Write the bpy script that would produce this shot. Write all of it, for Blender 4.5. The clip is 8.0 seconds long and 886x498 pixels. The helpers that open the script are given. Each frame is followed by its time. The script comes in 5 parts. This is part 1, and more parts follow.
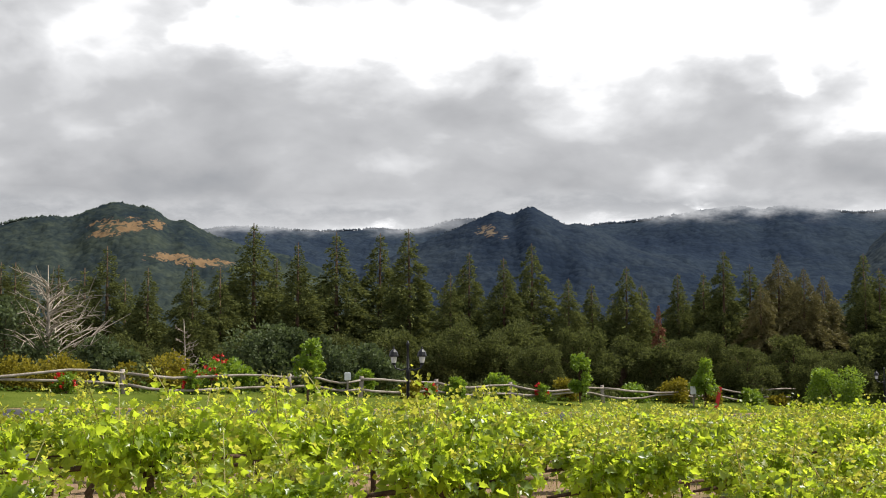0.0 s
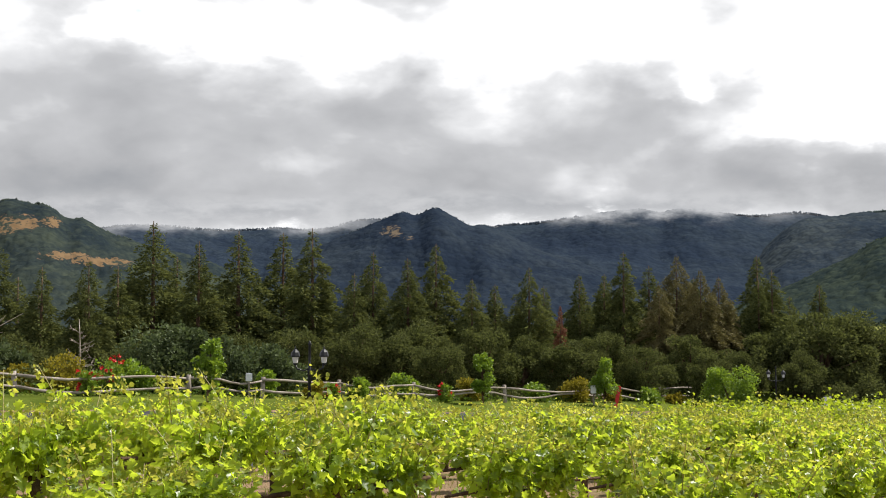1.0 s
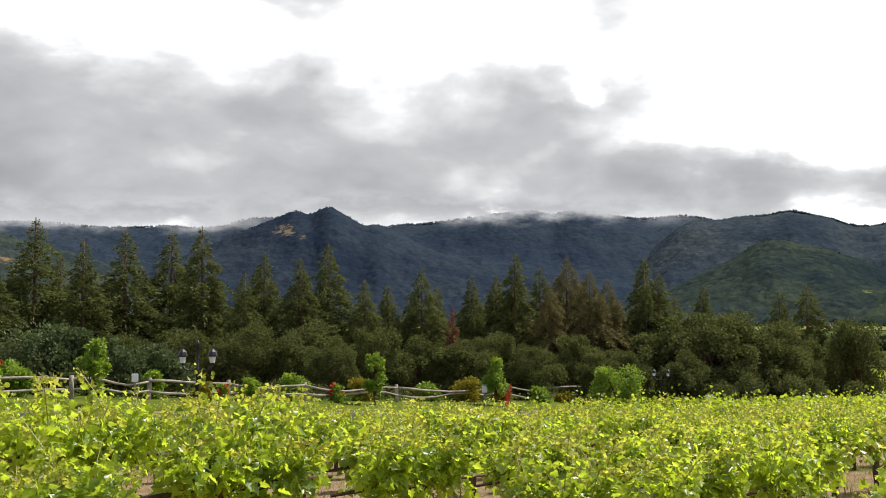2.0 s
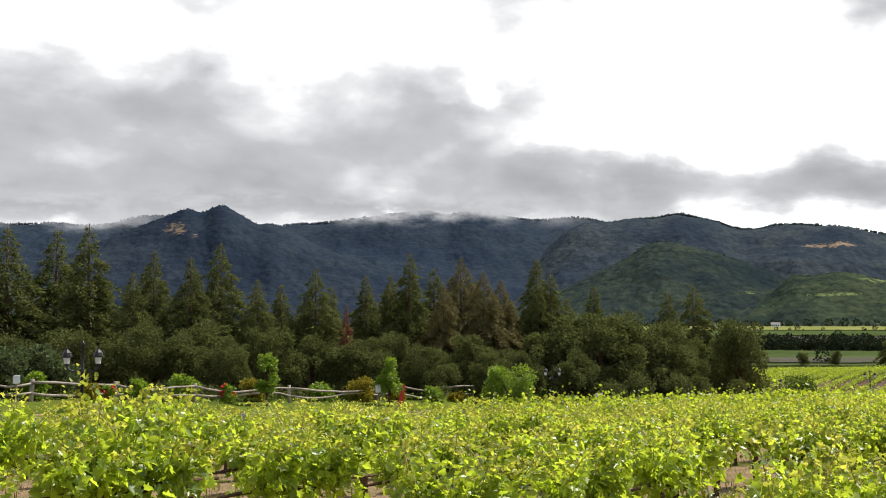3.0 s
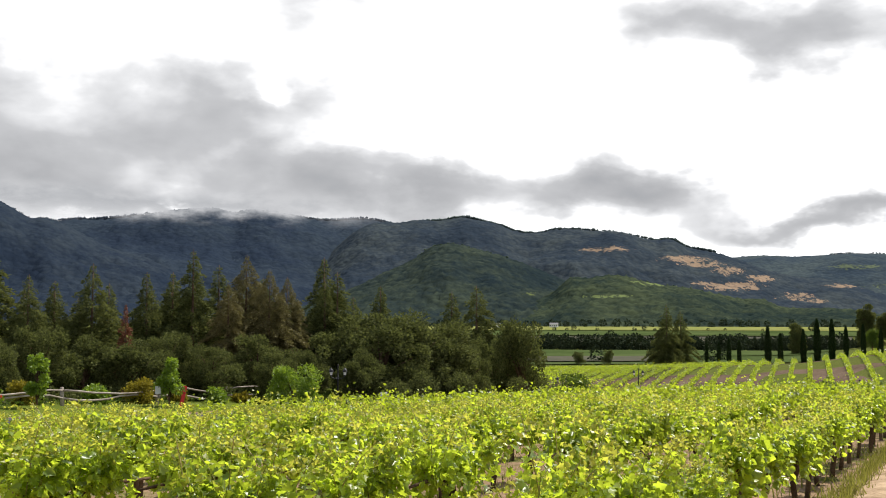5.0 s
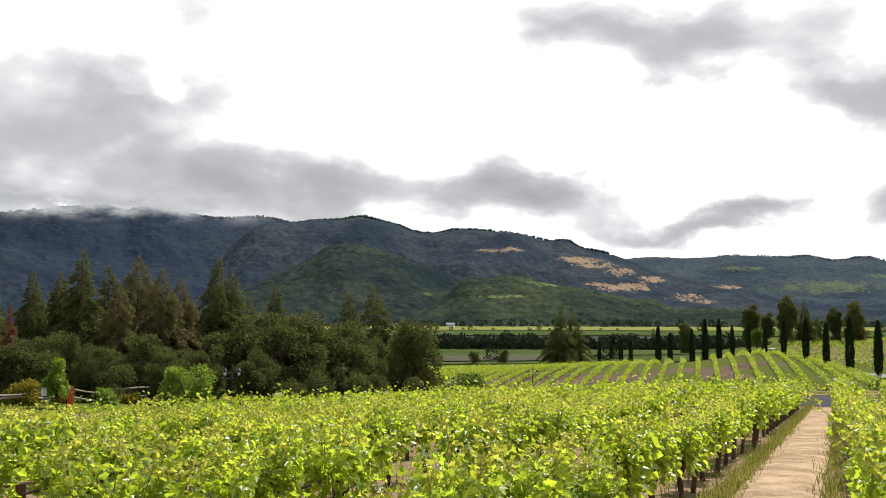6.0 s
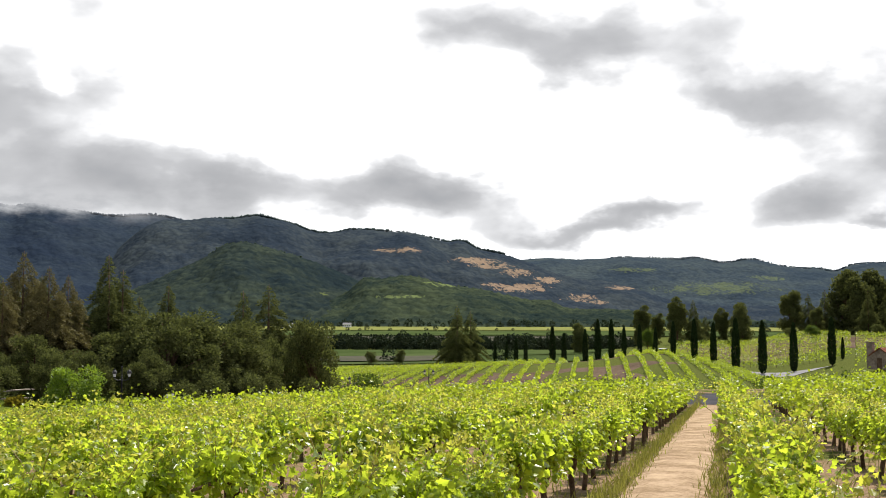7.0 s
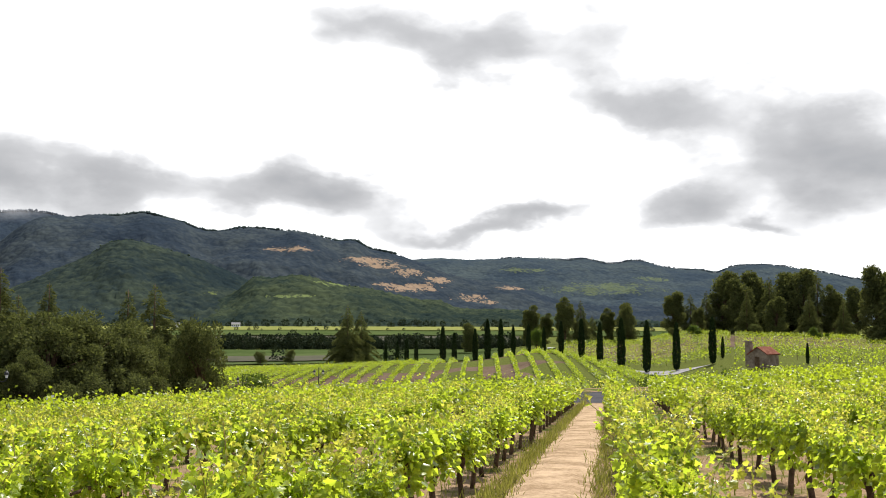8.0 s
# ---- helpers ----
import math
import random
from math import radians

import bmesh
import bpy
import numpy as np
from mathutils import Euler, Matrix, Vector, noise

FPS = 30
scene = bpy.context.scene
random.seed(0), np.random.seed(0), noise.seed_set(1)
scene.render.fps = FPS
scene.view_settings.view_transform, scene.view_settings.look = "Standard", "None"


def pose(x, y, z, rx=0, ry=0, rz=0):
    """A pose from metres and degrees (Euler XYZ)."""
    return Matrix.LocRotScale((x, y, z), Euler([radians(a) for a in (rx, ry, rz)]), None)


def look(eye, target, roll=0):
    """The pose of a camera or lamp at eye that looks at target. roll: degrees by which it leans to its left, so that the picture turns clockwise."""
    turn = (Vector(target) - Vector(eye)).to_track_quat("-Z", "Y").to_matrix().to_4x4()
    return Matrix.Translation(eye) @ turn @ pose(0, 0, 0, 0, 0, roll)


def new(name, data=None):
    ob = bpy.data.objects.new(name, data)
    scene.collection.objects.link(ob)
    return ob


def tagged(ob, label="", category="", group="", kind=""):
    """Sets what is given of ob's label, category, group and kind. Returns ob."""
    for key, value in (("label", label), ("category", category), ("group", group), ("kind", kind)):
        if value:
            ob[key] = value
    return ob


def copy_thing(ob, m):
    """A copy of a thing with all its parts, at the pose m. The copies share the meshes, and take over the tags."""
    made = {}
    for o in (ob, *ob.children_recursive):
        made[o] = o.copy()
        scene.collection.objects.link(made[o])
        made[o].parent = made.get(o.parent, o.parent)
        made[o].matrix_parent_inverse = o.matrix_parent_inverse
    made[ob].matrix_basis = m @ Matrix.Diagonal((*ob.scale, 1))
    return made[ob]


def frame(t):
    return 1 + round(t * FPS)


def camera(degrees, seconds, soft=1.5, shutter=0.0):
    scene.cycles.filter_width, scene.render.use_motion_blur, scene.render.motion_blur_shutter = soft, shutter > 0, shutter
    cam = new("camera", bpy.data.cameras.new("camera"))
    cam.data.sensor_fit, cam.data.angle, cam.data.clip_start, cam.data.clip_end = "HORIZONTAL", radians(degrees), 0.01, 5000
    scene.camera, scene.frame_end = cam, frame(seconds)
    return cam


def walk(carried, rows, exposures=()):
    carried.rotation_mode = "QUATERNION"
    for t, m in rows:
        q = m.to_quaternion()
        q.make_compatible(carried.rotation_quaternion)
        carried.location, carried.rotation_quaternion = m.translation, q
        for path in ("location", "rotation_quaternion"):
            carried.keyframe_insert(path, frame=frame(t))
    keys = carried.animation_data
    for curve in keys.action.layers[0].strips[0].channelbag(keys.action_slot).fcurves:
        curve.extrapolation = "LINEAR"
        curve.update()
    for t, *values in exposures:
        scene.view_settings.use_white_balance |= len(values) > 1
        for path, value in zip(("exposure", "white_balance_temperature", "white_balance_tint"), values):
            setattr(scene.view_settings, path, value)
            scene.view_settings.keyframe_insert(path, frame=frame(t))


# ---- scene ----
cam = camera(44.4, 8.0, soft=0.95)
EYE = 1.8
# seconds, x, y, z offset, yaw to the right, pitch, roll
ROWS = [
    (0.0, 0.000, 0.000, 0.000, 0.00, 3.87, -0.16),
    (0.5, 0.024, 0.027, -0.006, 2.56, 3.86, -0.17),
    (1.0, 0.052, 0.057, -0.014, 5.03, 3.88, -0.15),
    (1.5, 0.078, 0.074, -0.024, 7.81, 3.88, -0.10),
    (3.0, 0.136, 0.072, -0.036, 16.20, 3.86, -0.08),
    (3.5, 0.148, 0.053, -0.038, 18.92, 3.87, -0.03),
    (4.0, 0.154, 0.046, -0.037, 21.79, 3.85, 0.03),
    (4.5, 0.163, 0.046, -0.040, 24.63, 3.85, 0.05),
    (6.0, 0.197, 0.037, -0.048, 32.80, 3.85, 0.11),
    (6.5, 0.210, 0.033, -0.049, 35.56, 3.86, 0.11),
    (7.0, 0.216, 0.026, -0.050, 38.23, 3.87, 0.12),
    (7.5, 0.215, 0.016, -0.051, 40.97, 3.86, 0.17),
    (8.0, 0.232, 0.021, -0.055, 43.97, 3.87, 0.15),
]
walk(cam, [(t, pose(x, y, EYE + z, 90 + pitch, -roll, -yaw)) for t, x, y, z, yaw, pitch, roll in ROWS],
     [(0.0, 0.30), (6.5, 0.32), (7.5, 0.34), (8.0, 0.46)])

# ---- light ----
SUN_AZ, SUN_EL = 66.0, 55.0      # degrees to the right of the first view, and above the horizon
sun = new("sun", bpy.data.lights.new("sun", "SUN"))
sun.data.energy, sun.data.angle, sun.data.color = 5.0, radians(0.6), (1.0, 0.95, 0.86)
sun.matrix_world = look((0, 0, 50), (-math.sin(radians(SUN_AZ)) * math.cos(radians(SUN_EL)),
                                     -math.cos(radians(SUN_AZ)) * math.cos(radians(SUN_EL)), 50 - math.sin(radians(SUN_EL))))


def direction(az, el):
    a, e = radians(az), radians(el)
    return Vector((math.sin(a) * math.cos(e), math.cos(a) * math.cos(e), math.sin(e)))


class Nodes:
    """A short way to write node trees."""

    def __init__(self, tree):
        self.tree = tree

    def add(self, kind, values=None, **settings):
        n = self.tree.nodes.new(kind)
        for key, value in settings.items():
            setattr(n, key, value)
        for key, value in (values or {}).items():
            if isinstance(value, bpy.types.NodeSocket):
                self.tree.links.new(value, n.inputs[key])
            else:
                n.inputs[key].default_value = value
        return n

    def math(self, op, a, b=0.0, clamp=False):
        return self.add("ShaderNodeMath", {0: a, 1: b}, operation=op, use_clamp=clamp).outputs[0]

    def remap(self, x, a, b, lo=0.0, hi=1.0):
        return self.add("ShaderNodeMapRange", {"Value": x, "From Min": a, "From Max": b, "To Min": lo, "To Max": hi},
                        interpolation_type="SMOOTHSTEP").outputs[0]

    def mix(self, fac, a, b):
        n = self.add("ShaderNodeMix", data_type="RGBA")
        for i, v in ((0, fac), (6, a), (7, b)):
            if isinstance(v, bpy.types.NodeSocket):
                self.tree.links.new(v, n.inputs[i])
            else:
                n.inputs[i].default_value = v
        return n.outputs[2]

    def noise(self, vec, scale, detail=4.0, rough=0.55, distortion=0.0):
        return self.add("ShaderNodeTexNoise", {"Vector": vec, "Scale": scale, "Detail": detail, "Roughness": rough,
                                               "Distortion": distortion}).outputs[0]


def sky_world():
    world = bpy.data.worlds.new("sky")
    scene.world = world
    world.use_nodes = True
    tree = world.node_tree
    tree.nodes.clear()
    n = Nodes(tree)
    vec = n.add("ShaderNodeTexCoord").outputs["Generated"]
    sky = n.add("ShaderNodeTexSky", sky_type="NISHITA", sun_disc=False, sun_elevation=radians(SUN_EL), sun_rotation=radians(SUN_AZ))
    blue = n.add("ShaderNodeVectorMath", {0: sky.outputs[0], 3: 0.12}, operation="SCALE").outputs[0]
    sep = n.add("ShaderNodeSeparateXYZ", {0: vec})
    stretched = n.add("ShaderNodeVectorMath", {0: vec, 1: (1.0, 1.0, 1.9)}, operation="MULTIPLY").outputs[0]
    warp = n.add("ShaderNodeTexNoise", {"Vector": stretched, "Scale": 4.0, "Detail": 3.0}).outputs[1]
    moved = n.add("ShaderNodeVectorMath", {0: warp, 1: (0.09, 0.09, 0.09), 2: stretched}, operation="MULTIPLY_ADD").outputs[0]
    cloud, puffs = n.noise(moved, 5.0, 5.0, 0.46), n.noise(moved, 15.0, 4.0, 0.45)
    shape = n.math("ADD", n.math("MULTIPLY", cloud, 0.72), n.math("MULTIPLY", puffs, 0.28))
    side_az = n.math("ADD", n.math("MULTIPLY", sep.outputs[0], math.sin(radians(60))), n.math("MULTIPLY", sep.outputs[1], math.cos(radians(60))))
    shape = n.math("SUBTRACT", shape, n.remap(side_az, 0.45, 0.9, 0.0, 0.14))
    # large masses: the dark bank to the left, single dark clouds to the right, the bright gap between
    torn = n.add("ShaderNodeTexNoise", {"Vector": stretched, "Scale": 9.0, "Detail": 5.0, "Roughness": 0.55}).outputs[1]
    torn = n.add("ShaderNodeVectorMath", {0: torn, 1: (0.5, 0.5, 0.5)}, operation="SUBTRACT").outputs[0]
    frayed = n.add("ShaderNodeVectorMath", {0: torn, 1: (0.13, 0.13, 0.09), 2: vec}, operation="MULTIPLY_ADD").outputs[0]
    for az, el, wide, tall, amount in MASSES:
        d = direction(az, el)
        side = Vector((math.cos(radians(az)), -math.sin(radians(az)), 0))
        top = side.cross(d)
        a = n.add("ShaderNodeVectorMath", {0: frayed, 1: side}, operation="DOT_PRODUCT").outputs[1]
        b = n.add("ShaderNodeVectorMath", {0: frayed, 1: top}, operation="DOT_PRODUCT").outputs[1]
        c = n.add("ShaderNodeVectorMath", {0: vec, 1: d}, operation="DOT_PRODUCT").outputs[1]
        a = n.math("DIVIDE", a, math.sin(radians(wide)))
        b = n.math("DIVIDE", b, math.sin(radians(tall)))
        r = n.math("ADD", n.math("MULTIPLY", a, a), n.math("MULTIPLY", b, b))
        g = n.math("MULTIPLY", n.math("EXPONENT", n.math("MULTIPLY", r, -1.0)), n.math("GREATER_THAN", c, 0.0))
        shape = n.math("ADD", shape, n.math("MULTIPLY", g, amount))
    ramp = n.add("ShaderNodeValToRGB", {0: shape})
    e = ramp.color_ramp.elements
    e[0].position, e[0].color = 0.36, (1.35, 1.35, 1.36, 1)
    e[1].position, e[1].color = 0.80, (0.30, 0.31, 0.33, 1)
    for at, col in ((0.42, (0.95, 0.95, 0.96, 1)), (0.48, (0.68, 0.685, 0.70, 1)), (0.57, (0.47, 0.475, 0.49, 1)), (0.68, (0.38, 0.385, 0.40, 1))):
        m = e.new(at)
        m.color = col
    open_sky = n.remap(shape, 0.02, 0.12, 0.7, 0.0)
    col = n.mix(open_sky, ramp.outputs[0], blue)
    # overhead the cover breaks up, where the sun comes through
    col = n.mix(n.math("MULTIPLY", n.remap(sep.outputs[2], 0.36, 0.62), n.remap(cloud, 0.36, 0.62, 1.0, 0.45)), col, blue)
    bg = n.add("ShaderNodeBackground", {"Color": col, "Strength": 1.0})
    tree.links.new(bg.outputs[0], n.add("ShaderNodeOutputWorld").inputs[0])


# az, el, half width, half height in degrees, amount (positive: darker cloud)
MASSES = [(-19, 9, 7, 4.5, 0.06), (-17, 14, 6, 2.6, 0.08), (-6.6, 11.6, 5.5, 3.4, 0.12), (-9, 8.4, 6, 2.2, 0.06), (-13, 6.8, 12, 1.2, 0.16), (2.4, 9.0, 3.0, 2.0, 0.06), (-3, 14.8, 8, 1.9, -0.14),
          (6.5, 9.6, 5.0, 3.0, 0.12), (14.5, 10.4, 4.2, 2.8, 0.13), (17.8, 12, 1.1, 0.9, -0.16), (10, 7.3, 15, 1.5, 0.17), (12, 15, 8, 2.0, -0.12),
          (21.5, 12.0, 2.4, 2.6, 0.15), (27, 7.5, 8, 1.6, 0.27), (36.5, 6.4, 5, 1.3, 0.28), (30, 12.5, 8, 4.5, -0.16), (45, 9.5, 9, 3.0, -0.18),
          (44, 14.7, 8.0, 2.0, 0.26), (54.4, 11.2, 5.4, 1.6, 0.30), (64.0, 8.6, 5.6, 2.3, 0.34), (57, 6.2, 3, 1.2, 0.27), (46.5, 4.9, 6, 0.8, 0.31), (60.5, 4.9, 1.8, 0.5, 0.26),
          (-10.5, 15.6, 2.4, 1.1, -0.42)]
sky_world()

# ---- materials ----
def material(name, build):
    m = bpy.data.materials.new(name)
    m.use_nodes = True
    m.node_tree.nodes.clear()
    n = Nodes(m.node_tree)
    out = n.add("ShaderNodeOutputMaterial")
    m.node_tree.links.new(build(n), out.inputs[0])
    return m


def place(n):
    return n.add("ShaderNodeNewGeometry").outputs["Position"]


def bump(n, height, strength=0.4, distance=0.02):
    return n.add("ShaderNodeBump", {"Height": height, "Strength": strength, "Distance": distance}).outputs[0]


def leafy(name, dark, light, through_light, amount=0.35, gloss=0.45, spec=0.4, tint_scale=0.6):
    """Foliage: diffuse and translucent, its hue varied leaf by leaf, plant by plant and in patches."""
    def build(n):
        geo = n.add("ShaderNodeNewGeometry")
        rnd = geo.outputs["Random Per Island"]
        obj = n.add("ShaderNodeObjectInfo").outputs["Random"]
        patch = n.noise(geo.outputs["Position"], tint_scale, 3.0)
        f = n.math("ADD", n.math("MULTIPLY", rnd, 0.75), n.math("MULTIPLY", n.math("ADD", patch, n.math("MULTIPLY", obj, 0.4)), 0.30), True)
        col = n.mix(f, (*dark, 1), (*light, 1))
        p = n.add("ShaderNodeBsdfPrincipled", {"Base Color": col, "Roughness": gloss, "Specular IOR Level": spec})
        t = n.add("ShaderNodeBsdfTranslucent", {"Color": n.mix(f, (*[c * 0.75 for c in through_light], 1), (*through_light, 1))})
        share = n.math("MULTIPLY", n.math("ADD", n.math("MULTIPLY", f, 1.1), 0.4), amount, True)
        return n.add("ShaderNodeMixShader", {0: share, 1: p.outputs[0], 2: t.outputs[0]}).outputs[0]
    return material(name, build)


def rough(name, a, b, scale, detail_scale, roughness=0.85, relief=0.3, depth=0.02, metal=0.0):
    """A matt surface of two tones with grain and relief."""
    def build(n):
        pos = place(n)
        big, fine = n.noise(pos, scale, 5.0), n.noise(pos, detail_scale, 6.0, 0.65)
        f = n.remap(n.math("ADD", n.math("MULTIPLY", big, 0.55), n.math("MULTIPLY", fine, 0.45)), 0.32, 0.68)
        p = n.add("ShaderNodeBsdfPrincipled", {"Base Color": n.mix(f, (*a, 1), (*b, 1)), "Roughness": roughness, "Metallic": metal, "Specular IOR Level": 0.0 if roughness > 0.8 else 0.4,
                                               "Normal": bump(n, fine, relief, depth)})
        return p.outputs[0]
    return material(name, build)


def soil_build(n):
    """Dry tan soil with grass in patches; weedy grass away from the rows."""
    pos = place(n)
    big, mid, fine = n.noise(pos, 0.05, 4.0), n.noise(pos, 0.8, 5.0), n.noise(pos, 14.0, 6.0, 0.7)
    dirt = n.mix(n.remap(fine, 0.3, 0.7), (0.14, 0.09, 0.055, 1), (0.32, 0.225, 0.145, 1))
    grass = n.mix(n.remap(fine, 0.3, 0.7), (0.035, 0.055, 0.010, 1), (0.11, 0.13, 0.03, 1))
    f = n.remap(n.math("ADD", n.math("MULTIPLY", mid, 0.6), n.math("MULTIPLY", big, 0.4)), 0.48, 0.62)
    far = n.remap(n.add("ShaderNodeVectorMath", {0: pos}, operation="LENGTH").outputs[1], 85.0, 130.0)
    f = n.math("MAXIMUM", f, n.math("MULTIPLY", far, 0.92))
    p = n.add("ShaderNodeBsdfPrincipled", {"Base Color": n.mix(f, dirt, grass), "Roughness": 0.95, "Specular IOR Level": 0.0, "Normal": bump(n, fine, 0.6, 0.03)})
    return p.outputs[0]


def hazy_forest(name, dark, light, clear=(), clear_col=(0.30, 0.22, 0.11)):
    """Wooded hillside: dark crowns with lighter ones in haze-tinted tones, and dry openings of ragged outline round the
    places in clear.
    """
    def build(n):
        pos = place(n)
        big, mid, fine = n.noise(pos, 0.004, 5.0), n.noise(pos, 0.02, 5.0, 0.6), n.noise(pos, 0.085, 3.0, 0.75)
        f = n.remap(n.math("ADD", n.math("MULTIPLY", big, 0.45), n.math("ADD", n.math("MULTIPLY", mid, 0.25), n.math("MULTIPLY", fine, 0.30))), 0.40, 0.62)
        col = n.mix(f, (*dark, 1), (*light, 1))
        # shade in the gaps between crowns, put into the colour by cell distance
        crowns = n.add("ShaderNodeTexVoronoi", {"Vector": pos, "Scale": 0.06}).outputs[0]
        col = n.mix(n.remap(crowns, 0.30, 0.95, 0.0, 0.5), col, (*[c * 0.8 for c in dark], 1))
        for az, el, d, wide, tall in clear:
            c = Vector((0, 0, EYE)) + direction(az, el) * d
            side = Vector((math.cos(radians(az)), -math.sin(radians(az)), 0))
            rel = n.add("ShaderNodeVectorMath", {0: pos, 1: c}, operation="SUBTRACT").outputs[0]
            a = n.math("DIVIDE", n.add("ShaderNodeVectorMath", {0: rel, 1: side}, operation="DOT_PRODUCT").outputs[1], wide)
            b = n.math("DIVIDE", n.add("ShaderNodeSeparateXYZ", {0: rel}).outputs[2], tall)
            r = n.math("ADD", n.math("MULTIPLY", a, a), n.math("MULTIPLY", b, b))
            r = n.math("ADD", r, n.math("ADD", n.math("MULTIPLY", n.math("SUBTRACT", mid, 0.5), 7.0), n.math("MULTIPLY", n.math("SUBTRACT", fine, 0.5), 9.0)))
            col = n.mix(n.remap(r, 0.9, 0.55), col, (*clear_col, 1))
        p = n.add("ShaderNodeBsdfPrincipled", {"Base Color": col, "Roughness": 1.0, "Specular IOR Level": 0.0, "Normal": bump(n, n.math("SUBTRACT", mid, crowns), 0.6, 4.0)})
        return p.outputs[0]
    return material(name, build)


VINE = leafy("vine_leaf", (0.013, 0.055, 0.005), (0.26, 0.35, 0.032), (0.68, 0.83, 0.052), 0.45, 0.36, 0.45)
YOUNG = leafy("young_vine_leaf", (0.13, 0.19, 0.022), (0.34, 0.33, 0.055), (0.68, 0.68, 0.08), 0.48, 0.35, 0.3)
VINE_FAR = leafy("vine_row_leaf", (0.018, 0.055, 0.004), (0.22, 0.29, 0.020), (0.52, 0.64, 0.03), 0.42, 0.4)
SHOOT = rough("young_shoot", (0.16, 0.20, 0.03), (0.34, 0.24, 0.07), 3, 30, 0.5)
BARK = rough("bark", (0.055, 0.035, 0.022), (0.16, 0.11, 0.075), 2.0, 25.0, 0.95, 0.8, 0.03)
DEAD = rough("bare_grey_wood", (0.23, 0.19, 0.15), (0.45, 0.40, 0.33), 2.0, 25.0, 0.9)
CONIFER = leafy("needles", (0.022, 0.036, 0.016), (0.155, 0.170, 0.058), (0.18, 0.195, 0.05), 0.24, 0.8, tint_scale=0.12, spec=0.02)
CONIFER_BROWN = leafy("brownish_needles", (0.07, 0.066, 0.028), (0.24, 0.205, 0.092), (0.18, 0.16, 0.05), 0.24, 0.6, tint_scale=0.12, spec=0.06)
RUST = leafy("rust_needles", (0.15, 0.065, 0.04), (0.30, 0.13, 0.08), (0.2, 0.08, 0.04), 0.18, 0.6, spec=0.06)
OAK = leafy("oak_leaf", (0.022, 0.033, 0.014), (0.155, 0.165, 0.058), (0.17, 0.195, 0.05), 0.24, 0.8, tint_scale=0.25, spec=0.02)
OLIVE = leafy("grey_green_leaf", (0.045, 0.065, 0.03), (0.14, 0.17, 0.08), (0.12, 0.16, 0.05), 0.25, 0.5, spec=0.06)
FRESH = leafy("fresh_green_leaf", (0.08, 0.15, 0.012), (0.20, 0.30, 0.03), (0.30, 0.42, 0.03), 0.35, 0.45)
GOLD = leafy("golden_leaf", (0.11, 0.10, 0.012), (0.30, 0.25, 0.03), (0.36, 0.30, 0.03), 0.3, 0.5, spec=0.06)
CYPRESS = leafy("cypress_foliage", (0.010, 0.022, 0.009), (0.030, 0.052, 0.016), (0.03, 0.05, 0.01), 0.12, 0.6, spec=0.06)
BELT = leafy("dark_tree_line", (0.012, 0.022, 0.014), (0.045, 0.060, 0.030), (0.04, 0.05, 0.02), 0.1, 0.8, spec=0.02)
ROSE = leafy("red_petal", (0.45, 0.01, 0.012), (0.75, 0.03, 0.03), (0.6, 0.02, 0.02), 0.25, 0.5)
GRASS = leafy("grass_blade", (0.10, 0.12, 0.02), (0.32, 0.29, 0.09), (0.34, 0.34, 0.06), 0.3, 0.5, spec=0.06)
SOIL = material("dry_soil_and_weeds", soil_build)
CLEARINGS = {
    # bearing, elevation, distance, half width, half height of each opening
    "hill_twin": [(2.3, 4.85, 2500, 22, 14), (3.2, 4.5, 2450, 10, 6)],
    "hill_peak": [(-16.6, 4.65, 2060, 36, 13), (-14.9, 4.75, 2060, 14, 10), (-17.4, 4.3, 1990, 24, 7), (-14.2, 3.3, 1850, 34, 7), (-12.4, 3.12, 1800, 38, 8)],
    "hill_middle": [(20.6, 2.0, 1800, 40, 4), (31.9, 1.55, 1700, 16, 3)],
    "hill_knob": [(39.1, 1.98, 1850, 44, 4), (36.2, 1.35, 1700, 30, 2.5)],
    "hill_slope": [(35.85, 3.57, 2700, 42, 7), (40.1, 3.25, 2600, 52, 8), (41.0, 3.0, 2560, 40, 7), (42.2, 2.7, 2500, 32, 10), (42.4, 1.86, 2350, 66, 9), (43.7, 2.35, 2420, 30, 8), (40.9, 1.98, 2380, 30, 5),
                   (45.3, 1.44, 2250, 30, 8), (47.4, 2.05, 2380, 34, 6), (46.4, 1.2, 2200, 20, 5)],
    "hill_far": [(52.4, 1.8, 3500, 150, 18), (48.4, 2.7, 3800, 70, 8), (55.0, 2.3, 3700, 50, 8)],
}
# distance haze is painted in: the wooded hill tones are shifted towards blue
FOREST_BACK = hazy_forest("wooded_mountain", (0.019, 0.028, 0.045), (0.033, 0.045, 0.058))
FOREST_TWIN = hazy_forest("wooded_twin_mountain", (0.016, 0.024, 0.039), (0.031, 0.041, 0.052), CLEARINGS["hill_twin"], (0.15, 0.115, 0.08))
FOREST_PEAK = hazy_forest("wooded_hill_with_openings", (0.016, 0.024, 0.030), (0.044, 0.054, 0.040), CLEARINGS["hill_peak"], (0.16, 0.105, 0.058))
FOREST_MIDDLE = hazy_forest("wooded_green_hill", (0.015, 0.024, 0.028), (0.042, 0.054, 0.038), CLEARINGS["hill_middle"], (0.10, 0.12, 0.045))
FOREST_KNOB = hazy_forest("wooded_low_hill", (0.016, 0.026, 0.024), (0.052, 0.066, 0.036), CLEARINGS["hill_knob"], (0.12, 0.15, 0.06))
